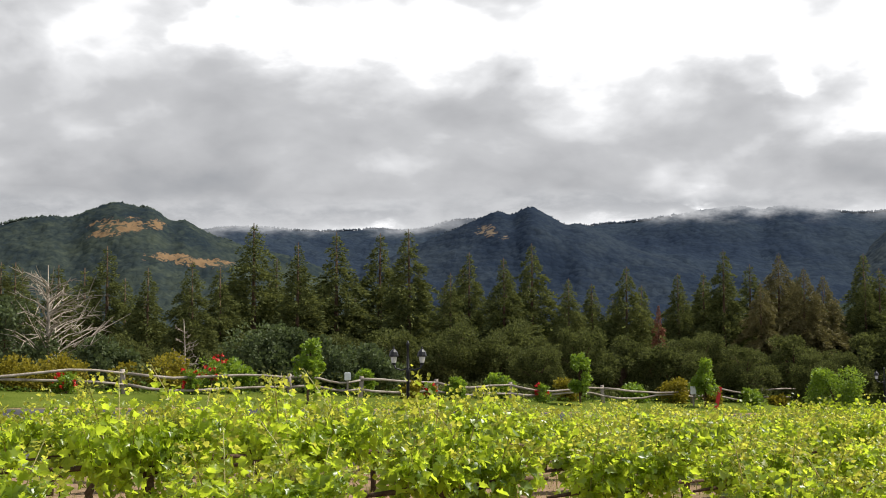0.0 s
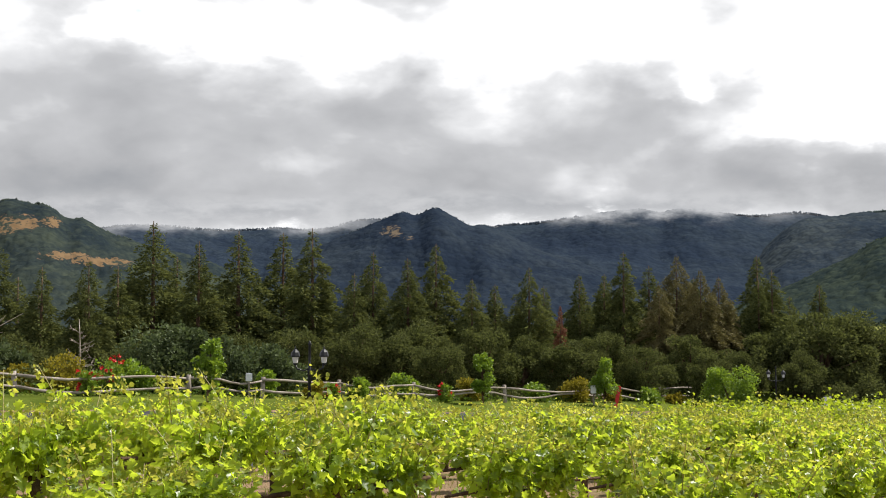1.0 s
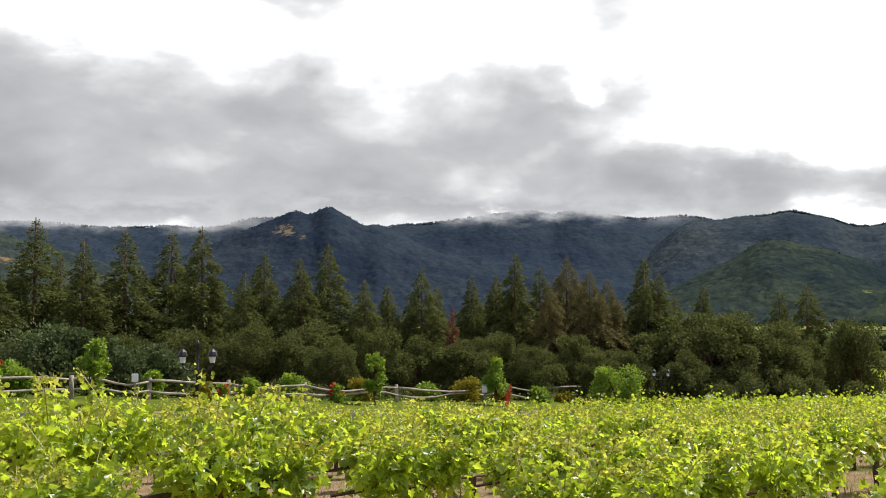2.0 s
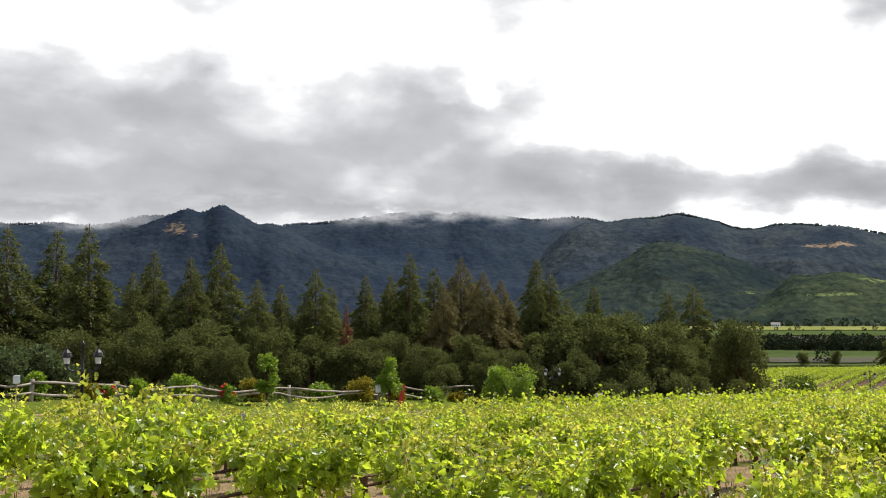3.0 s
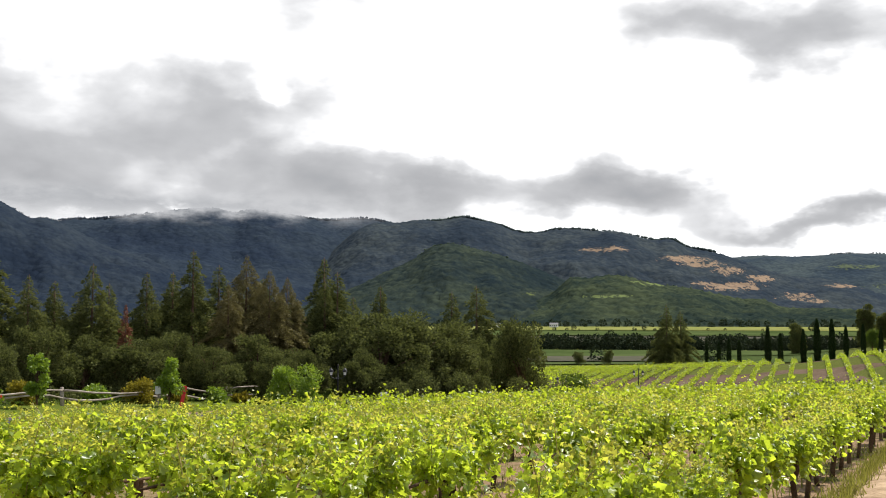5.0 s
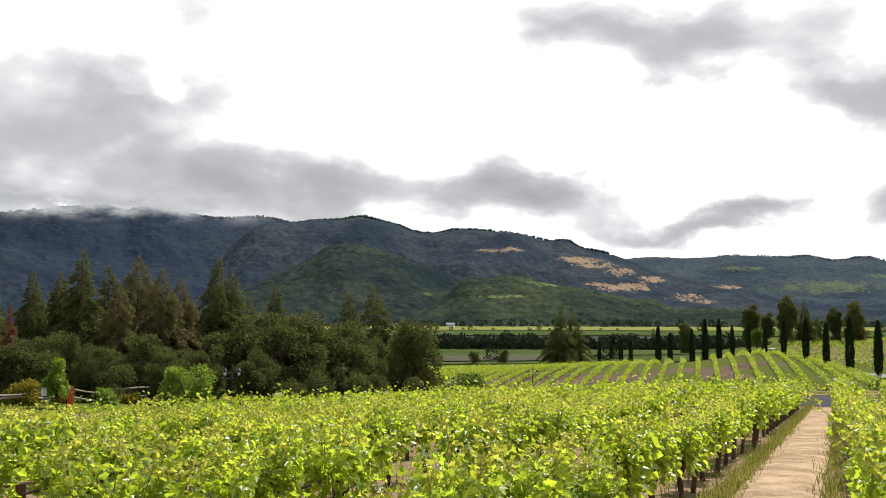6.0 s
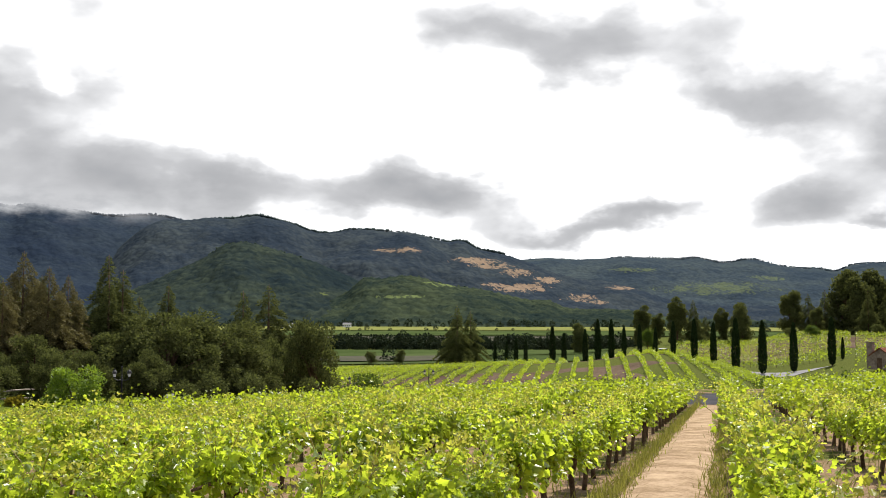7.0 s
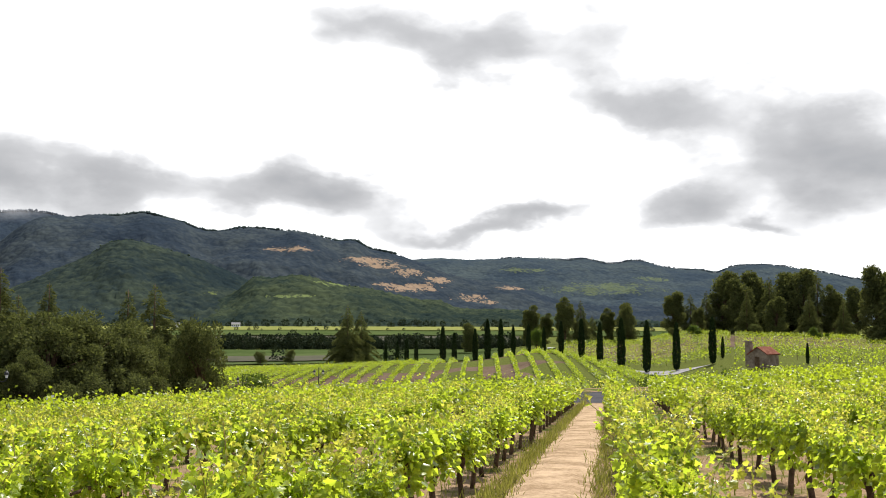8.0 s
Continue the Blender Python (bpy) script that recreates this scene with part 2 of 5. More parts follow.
FOREST_SLOPE = hazy_forest("wooded_slope_with_clearings", (0.024, 0.034, 0.048), (0.052, 0.063, 0.066), CLEARINGS["hill_slope"], (0.235, 0.170, 0.118))
FOREST_FAR = hazy_forest("wooded_far_ridge", (0.032, 0.046, 0.062), (0.060, 0.076, 0.078), CLEARINGS["hill_far"], (0.085, 0.105, 0.065))
# crest trees: hill tones with the same painted haze, lightened against backlight
HAZY_WOOD = {
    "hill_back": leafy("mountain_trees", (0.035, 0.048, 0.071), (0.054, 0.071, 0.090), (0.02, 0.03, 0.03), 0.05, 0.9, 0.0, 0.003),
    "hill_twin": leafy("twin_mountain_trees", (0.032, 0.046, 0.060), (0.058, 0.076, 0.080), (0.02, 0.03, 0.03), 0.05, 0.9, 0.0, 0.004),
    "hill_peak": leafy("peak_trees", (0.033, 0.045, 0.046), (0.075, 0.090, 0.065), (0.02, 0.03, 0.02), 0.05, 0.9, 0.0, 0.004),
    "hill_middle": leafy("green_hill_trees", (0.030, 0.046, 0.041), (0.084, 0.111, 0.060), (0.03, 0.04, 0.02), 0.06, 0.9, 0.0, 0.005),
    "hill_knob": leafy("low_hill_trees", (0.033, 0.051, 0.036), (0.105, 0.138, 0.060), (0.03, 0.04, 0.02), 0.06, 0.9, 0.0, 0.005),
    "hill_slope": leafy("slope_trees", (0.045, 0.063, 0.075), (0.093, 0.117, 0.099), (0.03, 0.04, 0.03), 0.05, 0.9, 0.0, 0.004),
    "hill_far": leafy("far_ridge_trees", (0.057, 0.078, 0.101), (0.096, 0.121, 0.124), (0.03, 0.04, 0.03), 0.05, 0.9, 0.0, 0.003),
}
FIELD_SOIL = rough("bare_brown_soil", (0.065, 0.045, 0.033), (0.15, 0.11, 0.08), 0.1, 2.0, 0.95, 0.6, 0.05)
FIELD_GREEN = rough("green_field", (0.038, 0.058, 0.018), (0.075, 0.098, 0.036), 0.02, 0.4, 0.95, 0.3, 0.2)
FIELD_PALE = rough("pale_yellow_field", (0.12, 0.14, 0.035), (0.22, 0.22, 0.075), 0.02, 0.3, 0.95, 0.3, 0.2)
FIELD_BROWN = rough("bare_field", (0.055, 0.058, 0.042), (0.095, 0.09, 0.065), 0.02, 0.4, 0.95, 0.3, 0.2)
CAR_DARK = rough("dark_car_paint", (0.012, 0.013, 0.016), (0.02, 0.021, 0.024), 1.0, 20.0, 0.2, 0.0, 0.001)
CAR_WHITE = rough("white_car_paint", (0.70, 0.70, 0.71), (0.78, 0.78, 0.79), 1.0, 20.0, 0.25, 0.0, 0.001)
CAR_GLASS = rough("car_glass", (0.015, 0.018, 0.02), (0.03, 0.033, 0.036), 1.0, 20.0, 0.06, 0.0, 0.001)
TYRE = rough("tyre_rubber", (0.012, 0.012, 0.012), (0.025, 0.025, 0.025), 4.0, 40.0, 0.9)
ASPHALT = rough("asphalt", (0.045, 0.045, 0.05), (0.085, 0.083, 0.088), 0.5, 40.0, 0.9, 0.3, 0.005)
PALE_ROAD = rough("pale_sunlit_road", (0.20, 0.195, 0.20), (0.30, 0.29, 0.29), 0.4, 30.0, 0.85, 0.3, 0.005)
TRACK = rough("tan_dirt_track", (0.20, 0.135, 0.080), (0.48, 0.355, 0.24), 1.5, 13.0, 0.95, 0.7, 0.03)
LAWN = rough("mown_verge", (0.060, 0.085, 0.012), (0.125, 0.15, 0.028), 0.4, 12.0, 0.95, 0.8, 0.04)
WOOD = rough("weathered_rail", (0.17, 0.14, 0.115), (0.42, 0.37, 0.32), 1.5, 25.0, 0.9, 0.6, 0.01)
BLACK = rough("black_iron", (0.008, 0.008, 0.009), (0.02, 0.02, 0.022), 3.0, 40.0, 0.45, 0.2, 0.002)
GLASS = rough("frosted_lamp_glass", (0.62, 0.60, 0.55), (0.75, 0.74, 0.70), 4.0, 20.0, 0.25, 0.1, 0.002)
WHITE = rough("white_paint", (0.62, 0.63, 0.66), (0.78, 0.79, 0.80), 2.0, 20.0, 0.6, 0.1, 0.002)
RED = rough("red_paint", (0.48, 0.02, 0.02), (0.65, 0.04, 0.035), 2.0, 20.0, 0.5, 0.1, 0.002)
STONE = rough("warm_stone", (0.13, 0.10, 0.08), (0.30, 0.245, 0.195), 1.2, 4.0, 0.95, 0.9, 0.05)
CLAY = rough("clay_tile", (0.13, 0.05, 0.035), (0.26, 0.12, 0.085), 1.5, 6.0, 0.9, 0.6, 0.03)


def cloud_build(n):
    """Low cloud: vapour that emits its own grey light in place of sunlight, with torn lower and upper edges."""
    geo = n.add("ShaderNodeNewGeometry")
    pos = geo.outputs["Position"]
    h = n.add("ShaderNodeSeparateXYZ", {0: n.add("ShaderNodeTexCoord").outputs["Generated"]}).outputs[2]
    stretched = n.add("ShaderNodeVectorMath", {0: pos, 1: (1.0, 1.0, 2.2)}, operation="MULTIPLY").outputs[0]
    puff = n.noise(stretched, 0.006, 6.0, 0.6)
    a = n.math("ADD", h, n.math("MULTIPLY", n.math("SUBTRACT", puff, 0.5), 1.5))
    cover = n.math("MULTIPLY", n.math("MULTIPLY", n.remap(a, 0.05, 0.55), n.remap(h, 0.02, 0.35)), n.remap(h, 1.0, 0.55))
    cover = n.math("MULTIPLY", cover, n.add("ShaderNodeAttribute", attribute_name="thickness").outputs["Fac"])
    glow = n.add("ShaderNodeEmission", {"Color": n.mix(n.remap(puff, 0.35, 0.65), (0.36, 0.37, 0.39, 1), (0.50, 0.505, 0.52, 1)), "Strength": 1.0})
    clear = n.add("ShaderNodeBsdfTransparent")
    return n.add("ShaderNodeMixShader", {0: cover, 1: clear.outputs[0], 2: glow.outputs[0]}).outputs[0]


LOW_CLOUD = material("low_cloud", cloud_build)

# ---- ground shape ----
ROW_AZ = 52.7
RS, RC = math.sin(radians(ROW_AZ)), math.cos(radians(ROW_AZ))
KNOLL_AZ = 46.0
KS, KC = math.sin(radians(KNOLL_AZ)), math.cos(radians(KNOLL_AZ))


def xy(s, p):
    """World place of s metres along the rows and p metres to their left."""
    return s * RS - p * RC, s * RC + p * RS


def sp(x, y):
    return x * RS + y * RC, -x * RC + y * RS


def polar(az, d):
    return d * math.sin(radians(az)), d * math.cos(radians(az))


def step(a, b, x):
    t = min(1.0, max(0.0, (x - a) / (b - a)))
    return t * t * (3 - 2 * t)


def bell(x, y, az, d, wide):
    cx, cy = polar(az, d)
    return math.exp(-0.5 * ((x - cx) ** 2 + (y - cy) ** 2) / wide ** 2)


def gz(x, y):
    """Height of the ground."""
    s, p = sp(x, y)
    d = math.hypot(x, y)
    sc = min(max(s, -25.0), 68.0)
    near = -0.048 * sc - 1.1 * step(0, 28, p) + 0.9 * step(0, 13, -p) * step(10, 68, s) + 0.5 * step(42, 49, p) - 0.4 * step(20, 55, s) * step(24, 45, p)
    low = -9.6 + 5.1 * step(300, 1800, d)
    # the vine-covered knoll: u runs along its rows, v across them; to its right a shelf with the far road and the far rows
    u, v = x * KS + y * KC, x * KC - y * KS
    low += (1.9 + 2.3 * step(-52, 6, v)) * math.exp(-((u - 192) / 52) ** 2) * step(-95, -40, v) * (1 - step(8, 28, v))
    low += (2.8 * step(-6, 22, v) + 3.2 * step(6, 24, -p)) * step(106, 150, d) * (1 - step(340, 500, d)) + 2.2 * bell(x, y, 54, 330, 50)
    w = max(step(84, 124, s), step(54, 100, p))
    return near * (1 - w) + low * w


# ---- building tools ----
rng = np.random.default_rng(7)


def mesh_object(name, verts, faces, mat, parent=None, label="", smooth=False):
    me = bpy.data.meshes.new(name)
    me.from_pydata([tuple(v) for v in verts], [], [tuple(f) for f in faces])
    me.materials.append(mat)
    if smooth:
        me.polygons.foreach_set("use_smooth", [True] * len(me.polygons))
    ob = new(name, me)
    if parent is not None:
        ob.parent = parent
    if label:
        ob["label"] = label
    return ob


def part(name, bm, mat, parent, label="", smooth=True):
    """Links a bmesh as one mesh object under a thing or a part."""
    me = bpy.data.meshes.new(name)
    bm.to_mesh(me)
    bm.free()
    me.materials.append(mat)
    if smooth:
        me.polygons.foreach_set("use_smooth", [True] * len(me.polygons))
    ob = new(name, me)
    ob.parent = parent
    if label:
        ob["label"] = label
    return ob


def thing(name, label, category, group="", kind="", at=None):
    ob = tagged(new(name), label, category, group, kind)
    if at is not None:
        ob.matrix_basis = at
    return ob


def tube(points, radii, sides=7):
    """Verts and faces of a round limb along points."""
    verts, faces = [], []
    pts = [Vector(q) for q in points]
    for i, q in enumerate(pts):
        d = (pts[min(i + 1, len(pts) - 1)] - pts[max(i - 1, 0)]).normalized()
        a = d.orthogonal().normalized() if i == 0 else (a - d * a.dot(d)).normalized()
        b = d.cross(a)
        for k in range(sides):
            u = 2 * math.pi * k / sides
            verts.append(q + (a * math.cos(u) + b * math.sin(u)) * radii[i])
    for i in range(len(pts) - 1):
        for k in range(sides):
            k2 = (k + 1) % sides
            faces.append((i * sides + k, i * sides + k2, (i + 1) * sides + k2, (i + 1) * sides + k))
    faces.append(tuple(range(sides))[::-1])
    faces.append(tuple((len(pts) - 1) * sides + k for k in range(sides)))
    return verts, faces


def merge(pieces):
    verts, faces = [], []
    for v, f in pieces:
        o = len(verts)
        verts += list(v)
        faces += [tuple(i + o for i in q) for q in f]
    return verts, faces


LEAF_V = np.array([(0, 0.06, 0.02), (-0.22, -0.10, 0.10), (-0.46, 0.02, 0.20), (-0.36, 0.22, 0.10), (-0.62, 0.44, 0.26), (-0.34, 0.52, 0.08), (-0.24, 0.78, 0.10), (0, 1.05, -0.16),
                   (0.24, 0.78, 0.10), (0.34, 0.52, 0.08), (0.62, 0.44, 0.26), (0.36, 0.22, 0.10), (0.46, 0.02, 0.20), (0.22, -0.10, 0.10), (0, 0.38, -0.04)])
LEAF_F = np.array([(14, i, (i + 1) % 14) for i in range(14)])
SMALL_V = np.array([(0, 0, 0), (-0.42, 0.5, 0.12), (0, 1.0, -0.04), (0.42, 0.5, 0.12)])
SMALL_F = np.array([(0, 1, 2), (0, 2, 3)])
LOBE_V = np.array([(0, 0, 0), (-0.48, 0.25, 0.24), (-0.36, 0.78, 0.18), (0, 1.05, -0.12), (0.36, 0.78, 0.18), (0.48, 0.25, 0.24)])
LOBE_F = np.array([(0, 1, 2), (0, 2, 3), (0, 3, 4), (0, 4, 5)])
SPRIG_V = np.array([(0, 0, 0), (-0.20, 0.45, 0.05), (0.0, 1.0, -0.06), (0.20, 0.45, 0.05)])
TUFT_V = np.array([(0, 0, 0), (-0.28, 0.45, 0.08), (-0.10, 0.62, -0.05), (0.0, 1.0, 0.0), (0.12, 0.60, -0.04), (0.30, 0.42, 0.08)])
TUFT_F = np.array([(0, 1, 2), (0, 2, 3), (0, 3, 4), (0, 4, 5)])


def leaves(places, outward, sizes, template=(LEAF_V, LEAF_F), spread=0.7):
    """Many leaves at once: arrays of verts and faces. Each leaf's tip points roughly along outward."""
    tv, tf = template
    n = len(places)
    y = outward + rng.normal(0, spread, (n, 3))
    y /= np.linalg.norm(y, axis=1, keepdims=True) + 1e-9
    up = rng.normal(0, 0.75, (n, 3)) + np.array((0, 0, 0.55))
    x = np.cross(y, up)
    x /= np.linalg.norm(x, axis=1, keepdims=True) + 1e-9
    z = np.cross(x, y)
    v = places[:, None] + sizes[:, None, None] * (tv[None, :, 0:1] * x[:, None] + tv[None, :, 1:2] * y[:, None] + tv[None, :, 2:3] * z[:, None])
    f = tf[None] + (np.arange(n) * len(tv))[:, None, None]
    return v.reshape(-1, 3), f.reshape(-1, 3)


def fast_object(name, v, f, mat, parent=None, label="", smooth=False):
    """A mesh object from arrays of triangles."""
    me = bpy.data.meshes.new(name)
    me.vertices.add(len(v))
    me.vertices.foreach_set("co", np.asarray(v, np.float32).ravel())
    me.loops.add(len(f) * 3)
    me.loops.foreach_set("vertex_index", np.asarray(f, np.int32).ravel())
    me.polygons.add(len(f))
    me.polygons.foreach_set("loop_start", np.arange(len(f), dtype=np.int32) * 3)
    if smooth:
        me.polygons.foreach_set("use_smooth", np.ones(len(f), bool))
    me.materials.append(mat)
    me.update(calc_edges=True)
    me.validate()
    ob = new(name, me)
    if parent is not None:
        ob.parent = parent
    if label:
        ob["label"] = label
    return ob


def strip(name, line, width, mat, lift=0.03, steps_across=4, kind="structure", label="", category=""):
    """A band of ground cover that follows the terrain along a line of places, width metres wide (a number or one per place)."""
    pts = []
    for a, b in zip(line[:-1], line[1:]):
        k = max(1, int(math.hypot(b[0] - a[0], b[1] - a[1]) / 2.5))
        pts += [(a[0] + (b[0] - a[0]) * i / k, a[1] + (b[1] - a[1]) * i / k) for i in range(k)]
    pts.append(line[-1])
    verts, faces = [], []
    m = steps_across + 1
    for i, (x, y) in enumerate(pts):
        x2, y2 = pts[min(i + 1, len(pts) - 1)]
        x1, y1 = pts[max(i - 1, 0)]
        l = math.hypot(x2 - x1, y2 - y1) or 1
        nx, ny = -(y2 - y1) / l, (x2 - x1) / l
        for j in range(m):
            o = (j / steps_across - 0.5) * width * (1 + 0.06 * noise.noise((x * 0.4, y * 0.4, j)))
            q = (x + nx * o, y + ny * o)
            verts.append((*q, gz(*q) + (lift if 0 < j < steps_across else 0.012)))
    for i in range(len(pts) - 1):
        for j in range(steps_across):
            faces.append((i * m + j, i * m + j + 1, (i + 1) * m + j + 1, (i + 1) * m + j))
    return tagged(mesh_object(name, verts, faces, mat, smooth=True), label, category, kind=kind)


# ---- ground ----
def build_ground():
    radii = [0.6 * i for i in range(0, 60)] + [36 + 1.5 * i for i in range(0, 80)] + [156 * 1.045 ** i for i in range(0, 79)]
    azs = [a * 0.75 for a in range(-44, 100)]
    azs += [75 + i * 6 for i in range(0, 42)]
    verts, faces, m = [], [], len(azs)
    for r in radii:
        for a in azs:
            x, y = polar(a, max(r, 0.05))
            verts.append((x, y, gz(x, y)))
    for i in range(len(radii) - 1):
        for j in range(m):
            k = (j + 1) % m
            faces.append((i * m + k, i * m + j, (i + 1) * m + j, (i + 1) * m + k))
    faces.append(tuple(range(m))[::-1])
    return tagged(mesh_object("ground", verts, faces, SOIL, smooth=True), "dry tan soil with weeds and grass", "ground", kind="structure")


build_ground()


# ---- hills ----
CROWN_V = np.array([(1, 0, 0), (0.31, 0.95, 0), (-0.81, 0.59, 0), (-0.81, -0.59, 0), (0.31, -0.95, 0), (0, 0, 1.0), (0, 0, -0.8)])
CROWN_F = np.array([(0, 1, 5), (1, 2, 5), (2, 3, 5), (3, 4, 5), (4, 0, 5), (1, 0, 6), (2, 1, 6), (3, 2, 6), (4, 3, 6), (0, 4, 6)])


CANOPY = 1.5        # unevenness of the tree tops on the hillsides, in metres


def hill(name, label, mat, az0, az1, near, far, bumps, base_el, seed, relief=14.0, steps_az=0.15, trees=6000, tall=11.0, wooded=None):
    """A wooded ridge: its crest height is a base plus bells over the bearing (az, degrees high, width), its slopes uneven with tree tops, its crest set with trees."""
    cols, rows = int((az1 - az0) / steps_az), 84
    azs, vs = np.linspace(az0, az1, cols + 1), np.linspace(0, 1, rows + 1)
    el = np.full(cols + 1, base_el)
    for a, h, w in bumps:
        el += h * np.exp(-((azs - a) / w) ** 2)
    z_grid = np.zeros((rows + 1, cols + 1))
    verts, faces = [], []
    for j, v in enumerate(vs):
        for i, az in enumerate(azs):
            edge = step(az0, az0 + 4, az) * step(-az1, -az1 + 4, -az)
            x, y = polar(az, near + (far - near) * v)
            crest = (far * math.tan(radians(max(el[i], 0.05))) + EYE + 6 - tall * 0.8) * edge
            rise = (0.35 * v + 0.65 * step(0, 1, v)) * crest
            big = noise.fractal((x * 0.0016 + seed, y * 0.0016, seed), 0.9, 2.1, 5)
            # gullies run down the slope
            gully = abs(noise.noise((az * 0.55 + seed + 0.8 * v, v * 0.8, seed * 1.7)))
            fold = noise.fractal((x * 0.008, y * 0.008, seed), 0.8, 2.0, 5)
            z = -6 + rise * (1 + (0.42 * big - 0.08 * (gully - 0.2)) * (1 - v) * 1.5 * min(1, 5 * v)) + relief * fold * min(1, 4 * v) * (1 - v) ** 0.6
            z += CANOPY * rng.normal() * min(1, 8 * v) * (v < 0.995)
            z_grid[j, i] = z
            verts.append((x, y, z))
    # the far side, falling away
    top = rows * (cols + 1)
    for i in range(cols + 1):
        x, y, z = verts[top + i]
        verts.append((x * 1.06, y * 1.06, z * 0.75 - 12))
    for j in range(rows + 1):
        for i in range(cols):
            a = j * (cols + 1) + i
            faces.append((a, a + 1, a + cols + 2, a + cols + 1))
    ob = tagged(mesh_object(name, verts, faces, mat, smooth=True), label, "hill", kind="structure")
    # single trees along the crest
    n = trees
    az = rng.uniform(*(wooded or (az0 + 1.5, az1 - 1.5)), n)
    v = rng.uniform(0.975, 1.0, n)
    ci, rj = (az - az0) / (az1 - az0) * cols, v * rows
    i0, j0 = np.minimum(ci.astype(int), cols - 1), np.minimum(rj.astype(int), rows - 1)
    fi, fj = ci - i0, rj - j0
    z = (z_grid[j0, i0] * (1 - fi) + z_grid[j0, i0 + 1] * fi) * (1 - fj) + (z_grid[j0 + 1, i0] * (1 - fi) + z_grid[j0 + 1, i0 + 1] * fi) * fj
    d = near + (far - near) * v
    pos = np.stack([d * np.sin(np.radians(az)), d * np.cos(np.radians(az)), z], 1)
    grove = np.array([noise.noise((p[0] * 0.006, p[1] * 0.006, seed + p[2] * 0.006)) for p in pos])
    keep = grove > rng.uniform(-0.75, 0.15, n)
    pos, v = pos[keep], v[keep]
    n = len(pos)
    h = tall * rng.uniform(0.4, 1.0, n)
    slim = rng.uniform(0.34, 0.62, n)
    turn = rng.uniform(0, 6.3, n)
    cx, sx = np.cos(turn)[:, None], np.sin(turn)[:, None]
    t = CROWN_V * (1, 1, 0.55) + (0, 0, 0.42)
    jit = rng.uniform(0.75, 1.25, (n, len(t)))
    vx = (t[:, 0] * cx - t[:, 1] * sx) * jit * (h * slim)[:, None]
    vy = (t[:, 0] * sx + t[:, 1] * cx) * jit * (h * slim)[:, None]
    vz = np.tile(t[:, 2], (n, 1)) * h[:, None]
    vv = pos[:, None] + np.stack([vx, vy, vz], 2)
    ff = CROWN_F[None] + (np.arange(n) * len(t))[:, None, None]
    tagged(fast_object("hill_wood", vv.reshape(-1, 3), ff.reshape(-1, 3), HAZY_WOOD[name], smooth=True), "line of small dark haze-tinted trees along the hill crest", "trees", kind="stuff")
    return ob


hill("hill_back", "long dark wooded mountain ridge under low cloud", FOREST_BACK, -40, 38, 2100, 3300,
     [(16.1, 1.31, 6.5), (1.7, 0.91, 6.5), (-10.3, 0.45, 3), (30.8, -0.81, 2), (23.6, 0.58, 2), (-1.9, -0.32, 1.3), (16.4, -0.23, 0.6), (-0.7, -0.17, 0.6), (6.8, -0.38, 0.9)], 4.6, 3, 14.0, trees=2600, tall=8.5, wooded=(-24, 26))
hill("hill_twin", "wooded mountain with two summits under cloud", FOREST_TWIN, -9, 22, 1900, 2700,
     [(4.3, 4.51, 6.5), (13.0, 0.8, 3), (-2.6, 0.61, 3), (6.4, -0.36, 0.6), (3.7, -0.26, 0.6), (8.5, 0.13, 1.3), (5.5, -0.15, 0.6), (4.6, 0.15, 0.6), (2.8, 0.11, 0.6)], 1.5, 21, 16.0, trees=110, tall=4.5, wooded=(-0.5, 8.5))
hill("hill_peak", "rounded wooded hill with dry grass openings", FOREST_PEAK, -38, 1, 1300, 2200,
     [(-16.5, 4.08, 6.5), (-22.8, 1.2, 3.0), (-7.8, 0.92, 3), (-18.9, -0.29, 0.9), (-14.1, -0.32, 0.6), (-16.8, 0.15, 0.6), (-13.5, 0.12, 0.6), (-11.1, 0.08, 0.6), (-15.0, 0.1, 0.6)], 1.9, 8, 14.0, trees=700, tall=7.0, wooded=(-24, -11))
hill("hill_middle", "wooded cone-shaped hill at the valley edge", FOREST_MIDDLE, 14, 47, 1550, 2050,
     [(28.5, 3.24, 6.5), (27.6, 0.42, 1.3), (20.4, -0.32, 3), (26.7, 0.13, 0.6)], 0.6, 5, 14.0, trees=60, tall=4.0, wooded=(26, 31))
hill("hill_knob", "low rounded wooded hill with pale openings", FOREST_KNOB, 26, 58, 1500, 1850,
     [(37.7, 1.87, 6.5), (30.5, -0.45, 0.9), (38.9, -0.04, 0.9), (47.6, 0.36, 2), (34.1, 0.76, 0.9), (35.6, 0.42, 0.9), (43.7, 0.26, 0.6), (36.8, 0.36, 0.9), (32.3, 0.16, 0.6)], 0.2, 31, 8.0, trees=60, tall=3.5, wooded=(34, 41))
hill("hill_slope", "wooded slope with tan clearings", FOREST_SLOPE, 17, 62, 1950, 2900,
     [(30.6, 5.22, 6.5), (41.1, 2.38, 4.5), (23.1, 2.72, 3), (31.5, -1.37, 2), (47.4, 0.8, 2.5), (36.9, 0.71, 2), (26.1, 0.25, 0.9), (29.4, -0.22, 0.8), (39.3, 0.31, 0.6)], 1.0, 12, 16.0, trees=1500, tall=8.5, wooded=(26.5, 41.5))
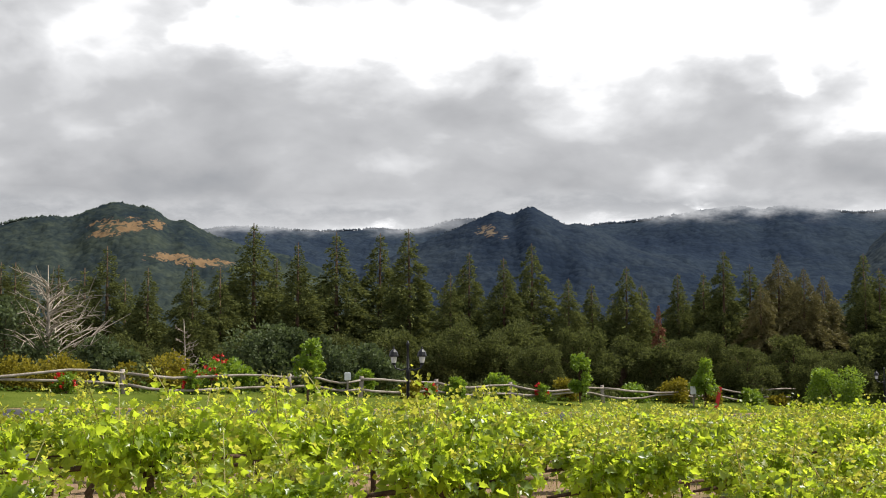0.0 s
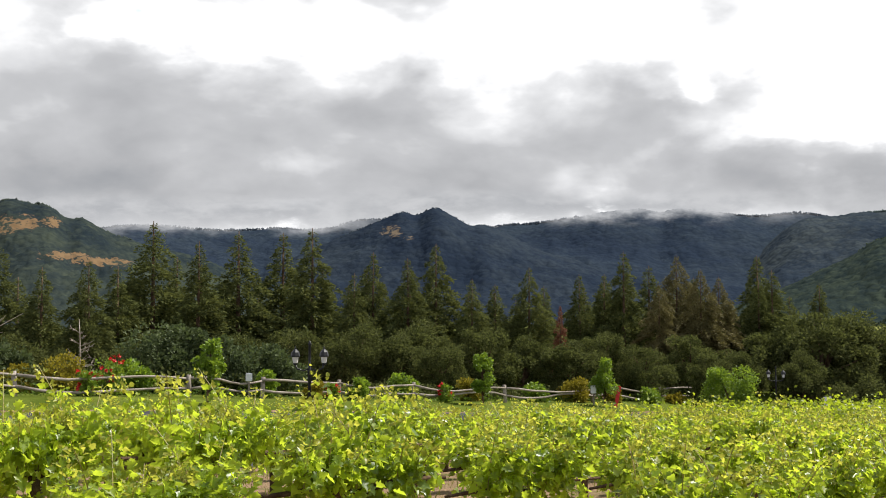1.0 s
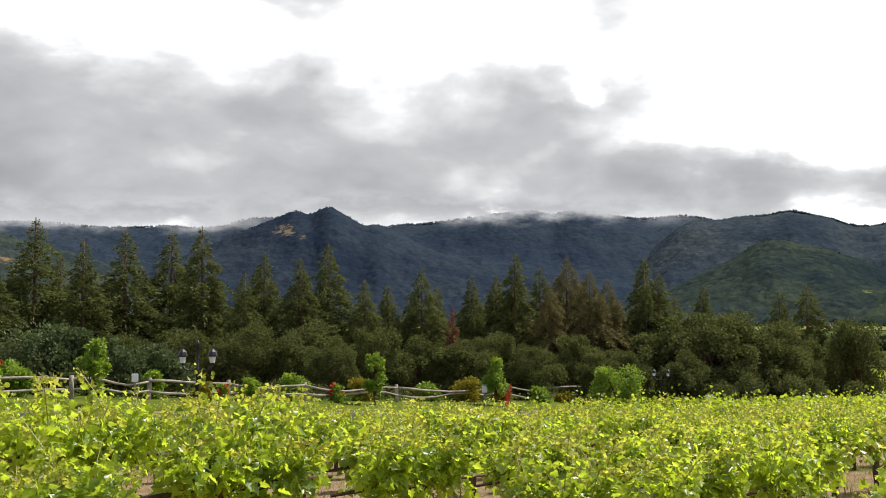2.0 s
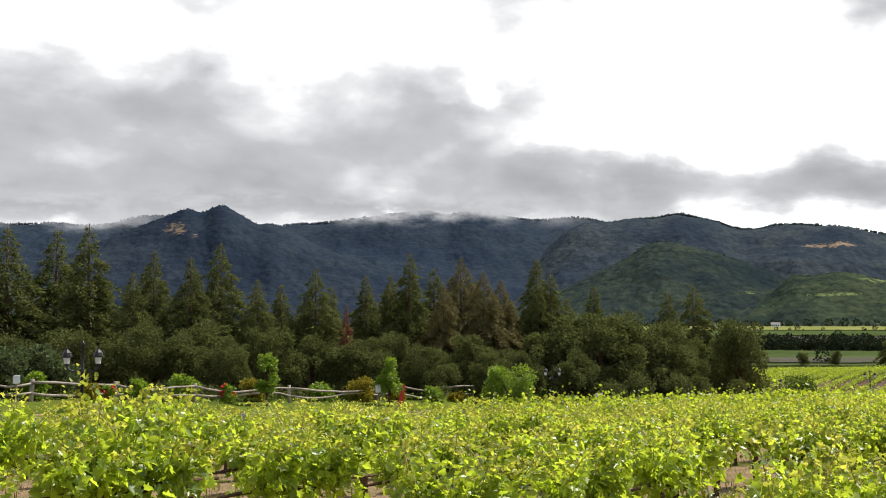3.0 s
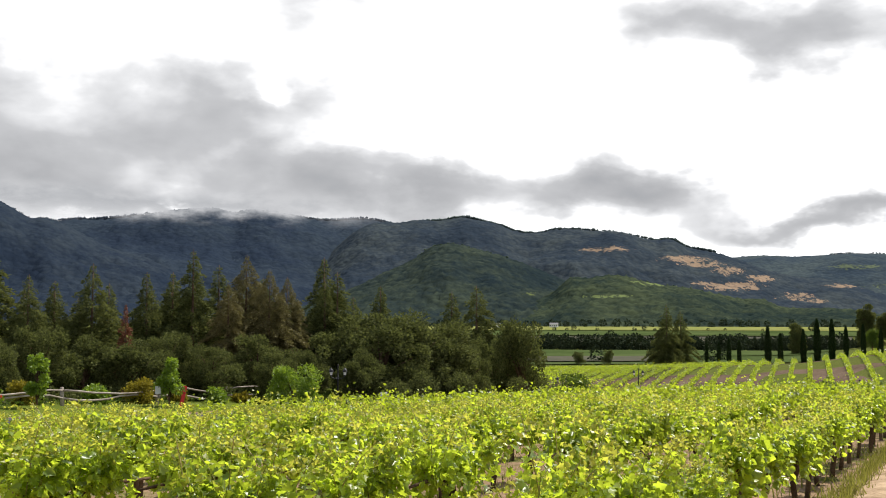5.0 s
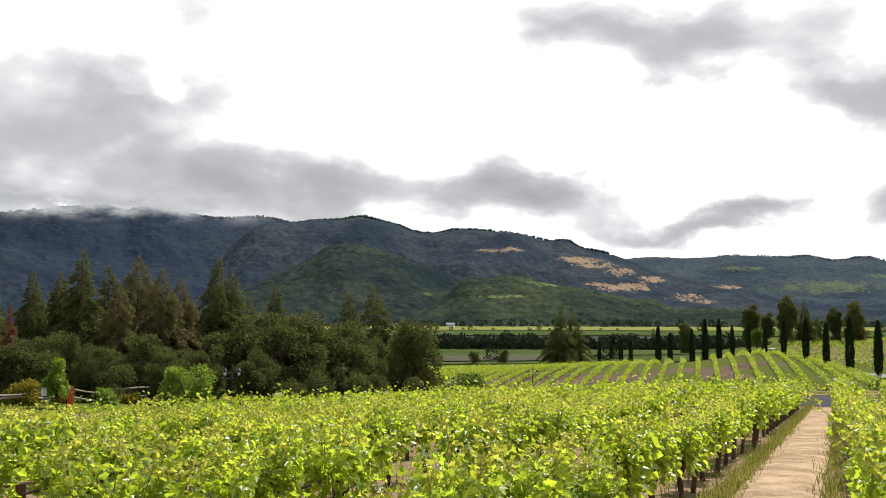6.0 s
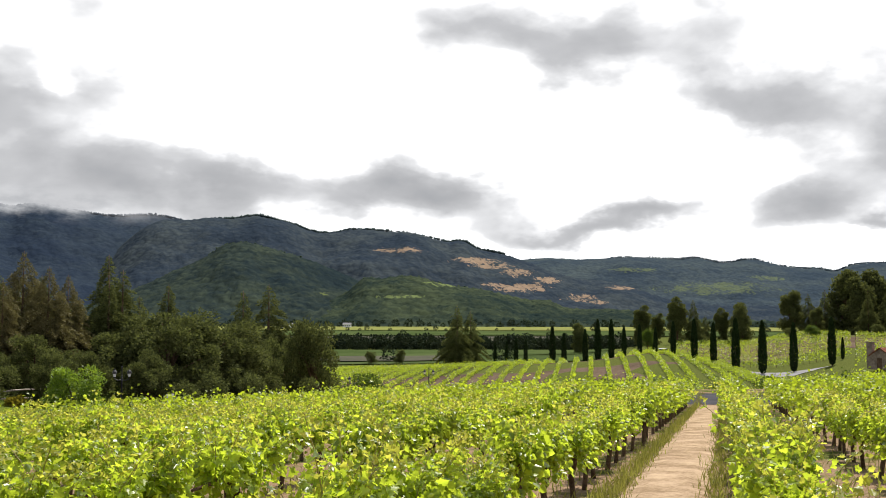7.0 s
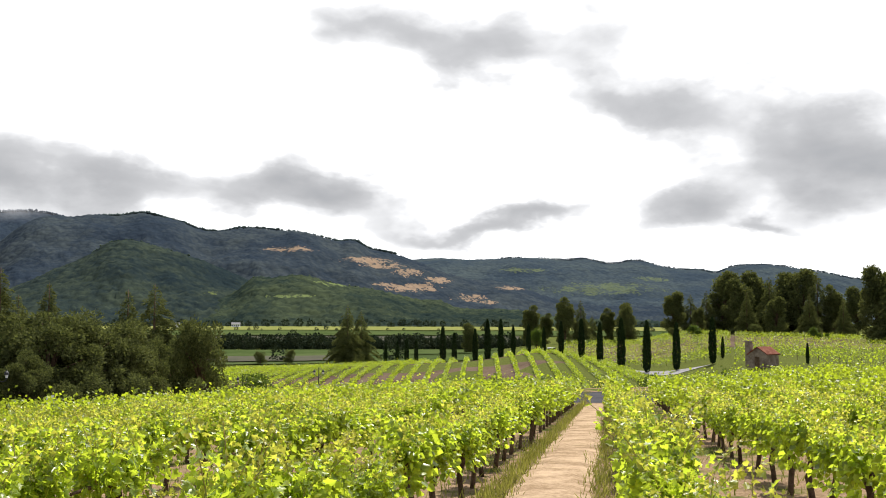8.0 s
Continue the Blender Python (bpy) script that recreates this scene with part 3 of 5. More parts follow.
hill("hill_far", "distant wooded ridge with a blue-green haze tint", FOREST_FAR, 32, 100, 2900, 4200,
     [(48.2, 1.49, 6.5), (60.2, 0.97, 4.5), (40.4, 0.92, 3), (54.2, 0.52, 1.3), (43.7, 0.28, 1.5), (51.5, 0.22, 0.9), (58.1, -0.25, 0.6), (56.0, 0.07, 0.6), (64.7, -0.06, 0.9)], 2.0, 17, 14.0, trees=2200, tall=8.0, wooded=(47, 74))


def cloud_bank(label, az0, az1, d, el0, el1):
    """A sheet of low cloud along the ridge tops, bowed with the ridge."""
    n, k = int((az1 - az0) / 0.5), 12
    verts, faces = [], []
    for j in range(k + 1):
        for i in range(n + 1):
            az = az0 + (az1 - az0) * i / n
            x, y = polar(az, d + 60 * noise.noise((az * 0.4, j * 0.3, d)))
            lift = 0.35 * noise.noise((az * 0.25, 3.0, d))
            verts.append((x, y, EYE + d * math.tan(radians(el0 + lift + (el1 - el0) * j / k))))
    for j in range(k):
        for i in range(n):
            a = j * (n + 1) + i
            faces.append((a, a + 1, a + n + 2, a + n + 1))
    ob = tagged(mesh_object("backdrop_cloud", verts, faces, LOW_CLOUD, smooth=True), label, "cloud", kind="structure")
    # the bank thins out to nothing at both ends
    thick = [step(az0, az0 + 7, az0 + (az1 - az0) * i / n) * step(-az1, 7 - az1, -(az0 + (az1 - az0) * i / n)) for _ in range(k + 1) for i in range(n + 1)]
    ob.data.attributes.new("thickness", "FLOAT", "POINT").data.foreach_set("value", thick)
    ob.visible_shadow = False
    return ob


cloud_bank("grey low cloud lying on the mountain ridge", -46, 4.0, 2900, 4.3, 6.8)
cloud_bank("grey low cloud lying on the mountain ridge", 4.5, 25.5, 2950, 4.75, 7.0)
cloud_bank("thin mist round the wooded peak", -3.0, 14.0, 3000, 5.1, 7.2)

# ---- vines ----
def vine_mesh(size, template, shoots=17, per=34, low_leaves=150):
    """Leaves of one vine in the row along x: shoots that fan up from the arms, each with leaves that shrink to its tip, and older leaves that hang below."""
    old_p, old_o, old_s, new_p, new_o, new_s, lines = [], [], [], [], [], [], []
    for i in range(shoots):
        u = ((i + rng.uniform(0.1, 0.9)) / shoots - 0.5) * 1.06
        side = rng.choice((-1, 1))
        lean = np.array((rng.normal(0, 0.22), side * abs(rng.normal(0.20, 0.20)), 1.0))
        ln = rng.uniform(0.34, 0.62) if rng.random() < 0.72 else rng.uniform(0.62, 0.86)
        base = np.array((u, side * 0.04, 0.82))
        t = np.sort(rng.uniform(0.02, 1.0, per)) ** 0.9
        droop = np.array((lean[0], lean[1] * 1.5, -0.30)) * 0.34
        q = base + lean * (t * ln)[:, None] + droop * (t ** 2.2 * ln)[:, None]
        ang = rng.uniform(0, 2 * np.pi, per)
        reach = (0.045 + 0.10 * (1 - t)) * rng.uniform(0.4, 1.5, per)
        off = np.stack([np.cos(ang), np.sin(ang), rng.normal(0, 0.35, per)], 1)
        pts, out = q + off * reach[:, None], off + np.array((0, 0, -0.25))
        sz = size * np.clip(1.18 - 0.85 * t ** 1.6, 0.28, 1.1) * rng.uniform(0.7, 1.2, per)
        tip = t > 0.74
        old_p.append(pts[~tip]), old_o.append(out[~tip]), old_s.append(sz[~tip])
        new_p.append(pts[tip]), new_o.append(out[tip] + (0, 0, 0.6)), new_s.append(sz[tip])
        lines.append([Vector(base + lean * (f * ln) + droop * (f ** 2.2 * ln)) for f in (0, 0.35, 0.7, 1.02)])
    n = low_leaves
    ang = rng.uniform(0, 2 * np.pi, n)
    u = rng.uniform(-0.54, 0.54, n)
    r = 0.30 * np.sqrt(rng.uniform(0.2, 1, n))
    hang = 0.16 * np.sin(u * 6 + rng.uniform(0, 6))
    old_p.append(np.stack([u, r * np.cos(ang), 0.78 + hang + rng.uniform(-0.17, 0.22, n)], 1))
    old_o.append(np.stack([rng.normal(0, 0.4, n), np.cos(ang), np.full(n, -0.55)], 1))
    old_s.append(size * rng.uniform(0.7, 1.25, n))
    old = [np.concatenate(c) for c in (old_p, old_o, old_s)]
    young = [np.concatenate(c) for c in (new_p, new_o, new_s)]
    return leaves(*old, template, 0.5), leaves(*young, template, 0.45), lines


def vine(size, detail=True, template=(LEAF_V, LEAF_F), **counts):
    """One trained vine: trunk, two arms along the wire, shoots and leaves."""
    root = thing("grapevine", "leafy bright green grapevine trained in a row", "vine", "vines of the near rows")
    bend = rng.uniform(-0.08, 0.08, 4)
    tv = [tube([(0, 0, -0.15), (bend[0] * 0.5, bend[1] * 0.5, 0.18), (bend[0], bend[1], 0.38), (bend[2], bend[3], 0.6), (0.02, 0, 0.82)], [0.062, 0.046, 0.050, 0.042, 0.046], 7)]
    for sgn in (-1, 1):
        tv.append(tube([(0.02, 0, 0.78), (0.3 * sgn, 0.02, 0.86), (0.85 * sgn, 0, 0.84)], [0.034, 0.026, 0.014], 5))
    mesh_object("trunk", *merge(tv), BARK, root, "dark gnarled trunk", True)
    old, young, lines = vine_mesh(size, template, **counts)
    fast_object("foliage", *old, VINE, root)
    fast_object("young_foliage", *young, YOUNG, root, "yellow-green young leaves")
    if detail:
        for l in lines:
            mesh_object("shoot", *tube(l, [0.006, 0.005, 0.004, 0.002], 4), SHOOT, root, "reddish young shoot")
    return root


ROW_P = [2.05 + 2.4 * k for k in range(-11, 9)]
NEAR_END = 34.0


def row_start(p):
    """Where each row comes into view; the one beside the track begins ahead of the eye."""
    return 4.3 if -1 < p < 0 else max(0.3, 0.22 * p, -0.27 * p)


def row_end(p):
    return 67 - 0.55 * max(0.0, p - 6) if p > 0 else 68.0


def build_vines():
    close = [vine(0.076, per=70, low_leaves=340) for _ in range(7)]
    mid = [vine(0.090, False, (LOBE_V, LOBE_F), per=50, low_leaves=230) for _ in range(7)]
    for src in close + mid:
        src.location = (0, 0, -60)
    used = set()
    nr = 0
    for p in ROW_P:
        s = row_start(p)
        while s < NEAR_END:
            x, y = xy(s, p + rng.normal(0, 0.05) - (0.2 if -1 < p < 0 else 0.0))
            d = math.hypot(x, y)
            az = math.degrees(math.atan2(x, y))
            if d > NEAR_END:
                break
            if -29 < az < 74 and rng.random() > 0.03:
                pool = close if d < 11.5 else mid
                src = pool[int(rng.integers(len(pool)))]
                beside = -1 < p < 0
                k = rng.uniform(0.90, 1.10) * (0.97 if beside else 0.75 + 0.25 * step(3.5, 9.5, d)) * (1 + 0.15 * step(-16, -7, -s) * (p > 9))
                m = pose(x, y, gz(x, y), 0, 0, 90 - ROW_AZ + (180 if rng.random() < 0.5 else 0) + rng.normal(0, 3)) @ Matrix.Diagonal((1.04, k * 0.96, k, 1))
                if src.name not in used:
                    used.add(src.name)
                    src.matrix_basis = m
                else:
                    copy_thing(src, m)
                nr += 1
            s += 1.85 + rng.normal(0, 0.10)
    return nr


def foliage_line(name, label, line, per_metre, size, low, high, half, group, mat=VINE_FAR):
    """A far row of vines along a line of places, as one hedge of leaves with a dark woody foot."""
    v, f, o = [], [], 0
    posts = []
    for (x1, y1), (x2, y2) in zip(line[:-1], line[1:]):
        l = math.hypot(x2 - x1, y2 - y1)
        n = int(l * per_metre)
        t = rng.uniform(0, 1, n)
        h = rng.beta(1.6, 1.2, n)
        ang = rng.uniform(0, 2 * np.pi, n)
        r = half * np.sqrt(rng.uniform(0.2, 1, n))
        nx, ny = -(y2 - y1) / l, (x2 - x1) / l
        z1, z2 = gz(x1, y1), gz(x2, y2)
        wob = 0.10 * np.sin(t * l * 3.3 + rng.uniform(0, 6)) + 0.08 * np.sin(t * l * 1.3 + rng.uniform(0, 6))
        spike = np.where(rng.uniform(0, 1, n) < 0.07, rng.uniform(0.1, 0.42, n), 0)
        pts = np.stack([x1 + (x2 - x1) * t + nx * r * np.cos(ang), y1 + (y2 - y1) * t + ny * r * np.cos(ang),
                        z1 + (z2 - z1) * t + low + (high + wob - low) * h + spike], 1)
        out = np.stack([nx * np.cos(ang), ny * np.cos(ang), np.full(n, 0.15)], 1)
        vv, ff = leaves(pts, out, size * rng.uniform(0.6, 1.2, n), (SMALL_V, SMALL_F), 0.6)
        v.append(vv)
        f.append(ff + o)
        o += len(vv)
        k = max(1, int(l / 1.8))
        for i in range(k):
            posts.append((x1 + (x2 - x1) * i / k, y1 + (y2 - y1) * i / k, z1 + (z2 - z1) * i / k))
    root = thing(name, label, "vine row", group, "stuff")
    fast_object("foliage", np.concatenate(v), np.concatenate(f), mat, root)
    mesh_object("trunks", *merge([tube([(x, y, z - 0.1), (x, y, z + low + 0.3)], [0.05, 0.04], 4) for x, y, z in posts]), BARK, root)
    return root


def build_far_rows():
    for p in ROW_P:
        # each row goes on where the single vines stop
        a = math.sqrt(max(0.0, NEAR_END ** 2 - p * p)) + 0.5
        b = row_end(p)
        if b - a < 4:
            continue
        k = int((b - a) / 6) + 1
        line = [xy(a + (b - a) * i / k, p) for i in range(k + 1)]
        foliage_line("vine_row", "long leafy bright green vine row", line, 150, 0.14, 0.45, 1.52, 0.42, "rows of the near vineyard")


def build_knoll():
    for k in range(-26, 10):
        v = 2.65 * k
        line = [(u * KS + v * KC, u * KC - v * KS) for u in np.linspace(118, 236, 14)]
        foliage_line("vine_row", "green vine row climbing a low hill", line, 28, 0.22, 0.12, 0.80, 0.24, "rows on the hill")


def build_right_rows():
    for k in range(-1, 10):
        line = [polar(50.2 + 0.95 * i, 246 - 4.3 * i + 15.0 * k) for i in range(10)]
        foliage_line("vine_row", "green vine row on the far rise", line, 24, 0.30, 0.3, 1.25, 0.36, "rows on the far rise")
    for k in range(18):
        d0 = 112 + 13 * k
        line = [polar(59.0 + 1.0 * i, d0 + 1.2 * i) for i in range(4 if k in (2, 3) else 0, 14)]
        foliage_line("vine_row", "green vine row on the far rise", line, 24, 0.28, 0.3, 1.25, 0.36, "rows on the far rise")


# ---- trees ----
def conifer_source(seed, mat, name="conifer", label="tall dark green conifer", tall=18.0, wide=3.4, whorls=34):
    r = np.random.default_rng(seed)
    root = thing(name, label, "conifer", "conifers of the wood")
    mesh_object("trunk", *tube([(0, 0, -0.5), (0.05, 0, tall * 0.5), (0, 0, tall)], [0.3, 0.18, 0.03], 7), BARK, root, "", True)
    pts, out, sz = [], [], []
    for i in range(whorls):
        h = 0.06 + 0.94 * i / whorls
        reach = wide * 1.28 * (1 - h) ** 0.92 * r.uniform(0.62, 1.15) + 0.06
        for k in range(int(r.integers(8, 12))):
            a = r.uniform(0, 2 * np.pi)
            ln = reach * r.uniform(0.55, 1.15)
            n = max(10, int(ln * 30))
            t = np.sqrt(r.uniform(0.03, 1, n))
            z = tall * h + ln * t * (0.12 - 0.50 * t) + r.normal(0, 0.12, n)
            side = r.normal(0, 0.16, n) * (0.4 + ln * 0.3)
            pts.append(np.stack([np.cos(a) * ln * t - np.sin(a) * side, np.sin(a) * ln * t + np.cos(a) * side, z], 1))
            out.append(np.stack([np.full(n, np.cos(a)), np.full(n, np.sin(a)), np.full(n, -0.1)], 1))
            sz.append(r.uniform(0.36, 0.86, n) * (0.26 + 0.74 * (1 - h) ** 0.8))
    v, f = leaves(np.concatenate(pts), np.concatenate(out), np.concatenate(sz), (SPRIG_V, SMALL_F), 0.5)
    fast_object("crown", v, f, mat, root)
    return root


def broad_source(seed, mat, name="oak_tree", label="dense dark green oak tree", category="tree", group="broadleaf trees of the wood", tall=8.0, wide=4.2, lobes=22,
                 n=17000, size=0.25, trunk=0.28, low=0.12):
    r = np.random.default_rng(seed)
    root = thing(name, label, category, group)
    limbs = [tube([(0, 0, -0.4), (0.1, 0.05, tall * 0.25), (0, 0, tall * 0.55)], [trunk, trunk * 0.75, trunk * 0.35], 7)]
    pts, out = [], []
    cs = []
    for i in range(lobes):
        a = r.uniform(0, 2 * np.pi)
        h = r.uniform(low, 0.95)
        rr = wide * math.sqrt(max(0.05, 1 - ((h - 0.42) / 0.62) ** 2)) * math.sqrt(r.uniform(0.1, 1)) * 0.72
        c = np.array((rr * np.cos(a), rr * np.sin(a), tall * h * 0.9))
        cs.append((c, wide * r.uniform(0.20, 0.40)))
        limbs.append(tube([(0, 0, tall * 0.2 * (0.6 + h)), tuple(c * (0.5, 0.5, 0.8)), tuple(c)], [trunk * 0.4, trunk * 0.25, trunk * 0.08], 5))
    for c, rad in cs:
        k = int(n * (rad / wide) ** 2 / sum((q[1] / wide) ** 2 for q in cs))
        # each lobe is a cluster of leaf clumps with gaps between them
        m = 13
        e = r.normal(0, 1, (m, 3)) + (0, 0, 0.25)
        e /= np.linalg.norm(e, axis=1, keepdims=True)
        own = r.integers(0, m, k)
        d = r.normal(0, 1, (k, 3))
        d /= np.linalg.norm(d, axis=1, keepdims=True)
        pts.append(c + e[own] * (rad * 0.82) * (1, 1, 0.85) + d * (rad * 0.42 * r.uniform(0.5, 1.15, (k, 1))))
        out.append(d + e[own] * 0.6 + (0, 0, 0.15))
    pts = np.concatenate(pts)
    keep = pts[:, 2] > 0.05
    v, f = leaves(pts[keep], np.concatenate(out)[keep], size * r.uniform(0.55, 1.2, keep.sum()), (SMALL_V, SMALL_F), 0.6)
    mesh_object("trunk", *merge(limbs), BARK, root, "", True)
    fast_object("crown", v, f, mat, root)
    return root


class Pool:
    """Copies of a few sources; each source itself takes the first place."""

    def __init__(self, sources):
        self.fresh, self.sources = list(sources), list(sources)

    def put(self, x, y, scale=1.0, wide=1.0, turn=None, sink=0.0, label="", i=None):
        m = pose(x, y, gz(x, y) - sink, 0, 0, rng.uniform(0, 360) if turn is None else turn) @ Matrix.Diagonal((scale * wide, scale * wide, scale, 1))
        src = self.sources[int(rng.integers(len(self.sources))) if i is None else i]
        if src in self.fresh:
            self.fresh.remove(src)
            src.matrix_basis = m
            ob = src
        else:
            c = Matrix.Identity(4)
            ob = copy_thing(src, c)
            ob.matrix_basis = m
        if label:
            ob["label"] = label
        return ob

    def close(self):
        for src in self.fresh:
            for o in (*src.children_recursive, src):
                bpy.data.objects.remove(o)


def top_scale(az, d, el, tall, sink=0.0):
    """Scale for a tree of that height so that its top stands at the elevation el."""
    x, y = polar(az, d)
    return (EYE + d * math.tan(radians(el)) - gz(x, y) + sink) / tall


def build_wood():
    green = Pool([conifer_source(s, CONIFER, wide=w) for s, w in ((1, 5.4), (2, 4.6), (3, 6.0), (4, 5.0))])
    brown = Pool([conifer_source(9, CONIFER_BROWN, label="brownish green thinning conifer", wide=6.5)])
    rust = Pool([conifer_source(10, RUST, label="rust-brown dead conifer in the wood", wide=3.0)])
    # bearing, elevation of the top, distance
    for az, el, d in [(-17.2, 3.9, 92), (-13.0, 3.2, 84), (-9.9, 5.2, 96), (-7.6, 4.2, 88), (-5.6, 4.75, 92), (-3.3, 4.7, 95), (-1.8, 4.95, 90), (1.4, 3.7, 92),
                      (3.2, 3.4, 90), (4.7, 4.15, 94), (6.6, 2.3, 90), (9.6, 2.9, 96), (12.2, 2.5, 100), (13.5, 2.5, 102), (14.5, 3.7, 100), (15.8, 2.9, 105),
                      (21.2, 3.35, 112), (21.9, 2.6, 108), (-21.5, 3.0, 90), (-19.5, 2.9, 98), (-15.2, 2.8, 90), (-11.6, 2.9, 90), (-8.7, 3.4, 100), (0.4, 2.6, 86),
                      (7.8, 2.0, 95), (29.2, 1.9, 135), (27.9, 1.6, 130)]:
        green.put(*polar(az, d), top_scale(az, d, el, 18), rng.uniform(1.0, 1.3))
    for az, el, d in [(17.2, 3.45, 104), (18.4, 2.7, 100), (16.3, 2.0, 98), (19.3, 2.3, 104)]:
        brown.put(*polar(az, d), top_scale(az, d, el, 18), 1.0)
    rust.put(*polar(11.2, 94), top_scale(11.2, 94, 0.9, 18), 0.9)
    for i in range(34):
        az = -24 + 1.5 * i + rng.uniform(-0.5, 0.5)
        d = rng.uniform(104, 122)
        if az < 24.5:
            green.put(*polar(az, d), top_scale(az, d, rng.uniform(1.7, 3.1) if az < 4 else rng.uniform(1.0, 2.3), 18), 1.3)
    green.close()
    oak = Pool([broad_source(s, OAK) for s in (21, 22, 23, 24)])
    for az, el, d, w in [(-20, -0.3, 78, 1), (-16.5, 0.2, 74, 1), (-14, -0.6, 72, 1), (-11, 0.1, 74, 1), (-7.5, -0.2, 76, 1), (-5, 0.0, 74, 1), (-2.3, 0.6, 76, 1.1),
                         (0.5, 0.6, 76, 1.1), (2.8, 0.2, 76, 1.1), (5.0, -0.4, 74, 1), (7.3, 0.7, 78, 0.9), (9.3, 0.0, 80, 1.1), (11.8, -0.2, 80, 1.1), (13.2, 0.4, 86, 1.1),
                         (15.5, -0.6, 84, 1.2), (17.8, 0.2, 92, 1.2), (20.2, -0.6, 88, 1.1), (22.6, 0.6, 94, 1.2), (24.2, 1.0, 92, 1.2), (25.8, 0.8, 96, 1.2), (27.2, 0.2, 100, 1.1),
                         (28.6, -0.8, 104, 0.9), (30.0, -0.3, 118, 0.9), (-23, 0.4, 74, 1), (18.8, -0.8, 84, 1.0), (3.9, 0.9, 82, 1), (-9.2, -0.8, 70, 1), (23.3, -1.2, 86, 1)]:
        oak.put(*polar(az, d), top_scale(az, d, el - (0.55 if az < 21 else 0.1), 8.5), w * rng.uniform(0.85, 1.15))


def cypress_source(seed):
    r = np.random.default_rng(seed)
    root = thing("cypress", "slim dark green columnar cypress", "cypress", "cypresses along the road")
    n = 2600
    h = r.uniform(0.02, 1, n)
    rad = 0.62 * np.clip(np.sin(np.pi * np.clip(h, 0, 1) ** 0.62) ** 0.6, 0.05, 1) * r.uniform(0.65, 1.1, n)
    a = r.uniform(0, 2 * np.pi, n)
    pts = np.stack([rad * np.cos(a), rad * np.sin(a), 8 * h], 1)
    v, f = leaves(pts, np.stack([np.cos(a) * 0.4, np.sin(a) * 0.4, np.ones(n)], 1), r.uniform(0.25, 0.5, n), (TUFT_V, TUFT_F), 0.25)
    mesh_object("trunk", *tube([(0, 0, -0.3), (0, 0, 5)], [0.14, 0.05], 6), BARK, root)
    fast_object("crown", v, f, CYPRESS, root)
    return root


def build_cypresses():
    pool = Pool([cypress_source(s) for s in (31, 32, 33)])
    for az, top, d in [(41.0, -1.25, 290), (41.6, -1.2, 280), (42.1, -1.0, 270), (42.6, -1.1, 262), (44.0, -0.4, 245), (44.6, -0.75, 238), (45.7, -0.55, 232), (46.35, -0.05, 226),
                       (47.05, -0.05, 222), (47.7, -0.4, 218), (48.5, -0.3, 214), (49.3, -0.45, 210), (50.2, -0.15, 206), (51.25, 0.0, 200), (52.2, -0.2, 197), (53.3, 0.0, 192),
                       (54.6, -0.1, 188), (56.1, -0.2, 185), (57.9, 0.1, 180), (58.4, -0.9, 190), (62.5, -1.2, 150)]:
        k = top_scale(az, d, top + 0.2, 8.2)
        pool.put(*polar(az, d), k, 0.9)


# ---- roads, path and verge ----
def build_roads():
    strip("path", [xy(3, 0.78), xy(68, 0.78)], 1.25, TRACK, 0.07, label="tan dirt track between two vine rows", category="path")
    strip("road", [xy(-45, 33.6), xy(20, 33.6), xy(90, 33.6)], 21.4, ASPHALT, 0.04, 6, label="grey asphalt drive along the vineyard", category="road")
    strip("road_crossing", [xy(75, 20), xy(75, -16)], 11.0, ASPHALT, 0.05, label="grey asphalt drive across the row ends", category="road")
    strip("road_far", [polar(a, d) for a, d in ((46.6, 262), (48.3, 240), (50, 222), (52, 206), (54, 192), (57, 178))], 7.0, PALE_ROAD, 0.10, label="pale sunlit road by the cypresses", category="road")
    strip("verge", [xy(-45, 49.6), xy(100, 49.6)], 9.6, LAWN, 0.06, 6, label="mown green grass verge beside the drive", category="verge")


def field(label, mat, az0, az1, d0, d1, lift):
    n, k = int((az1 - az0) / 0.8) + 1, 5
    verts, faces = [], []
    for j in range(k + 1):
        for i in range(n + 1):
            x, y = polar(az0 + (az1 - az0) * i / n, d0 + (d1 - d0) * j / k + 6 * noise.noise((i * 0.3, j, d0)))
            verts.append((x, y, gz(x, y) + lift))
    for j in range(k):
        for i in range(n):
            a = j * (n + 1) + i
            faces.append((a, a + n + 1, a + n + 2, a + 1))
    return tagged(mesh_object("field", verts, faces, mat), label, "field", kind="structure")


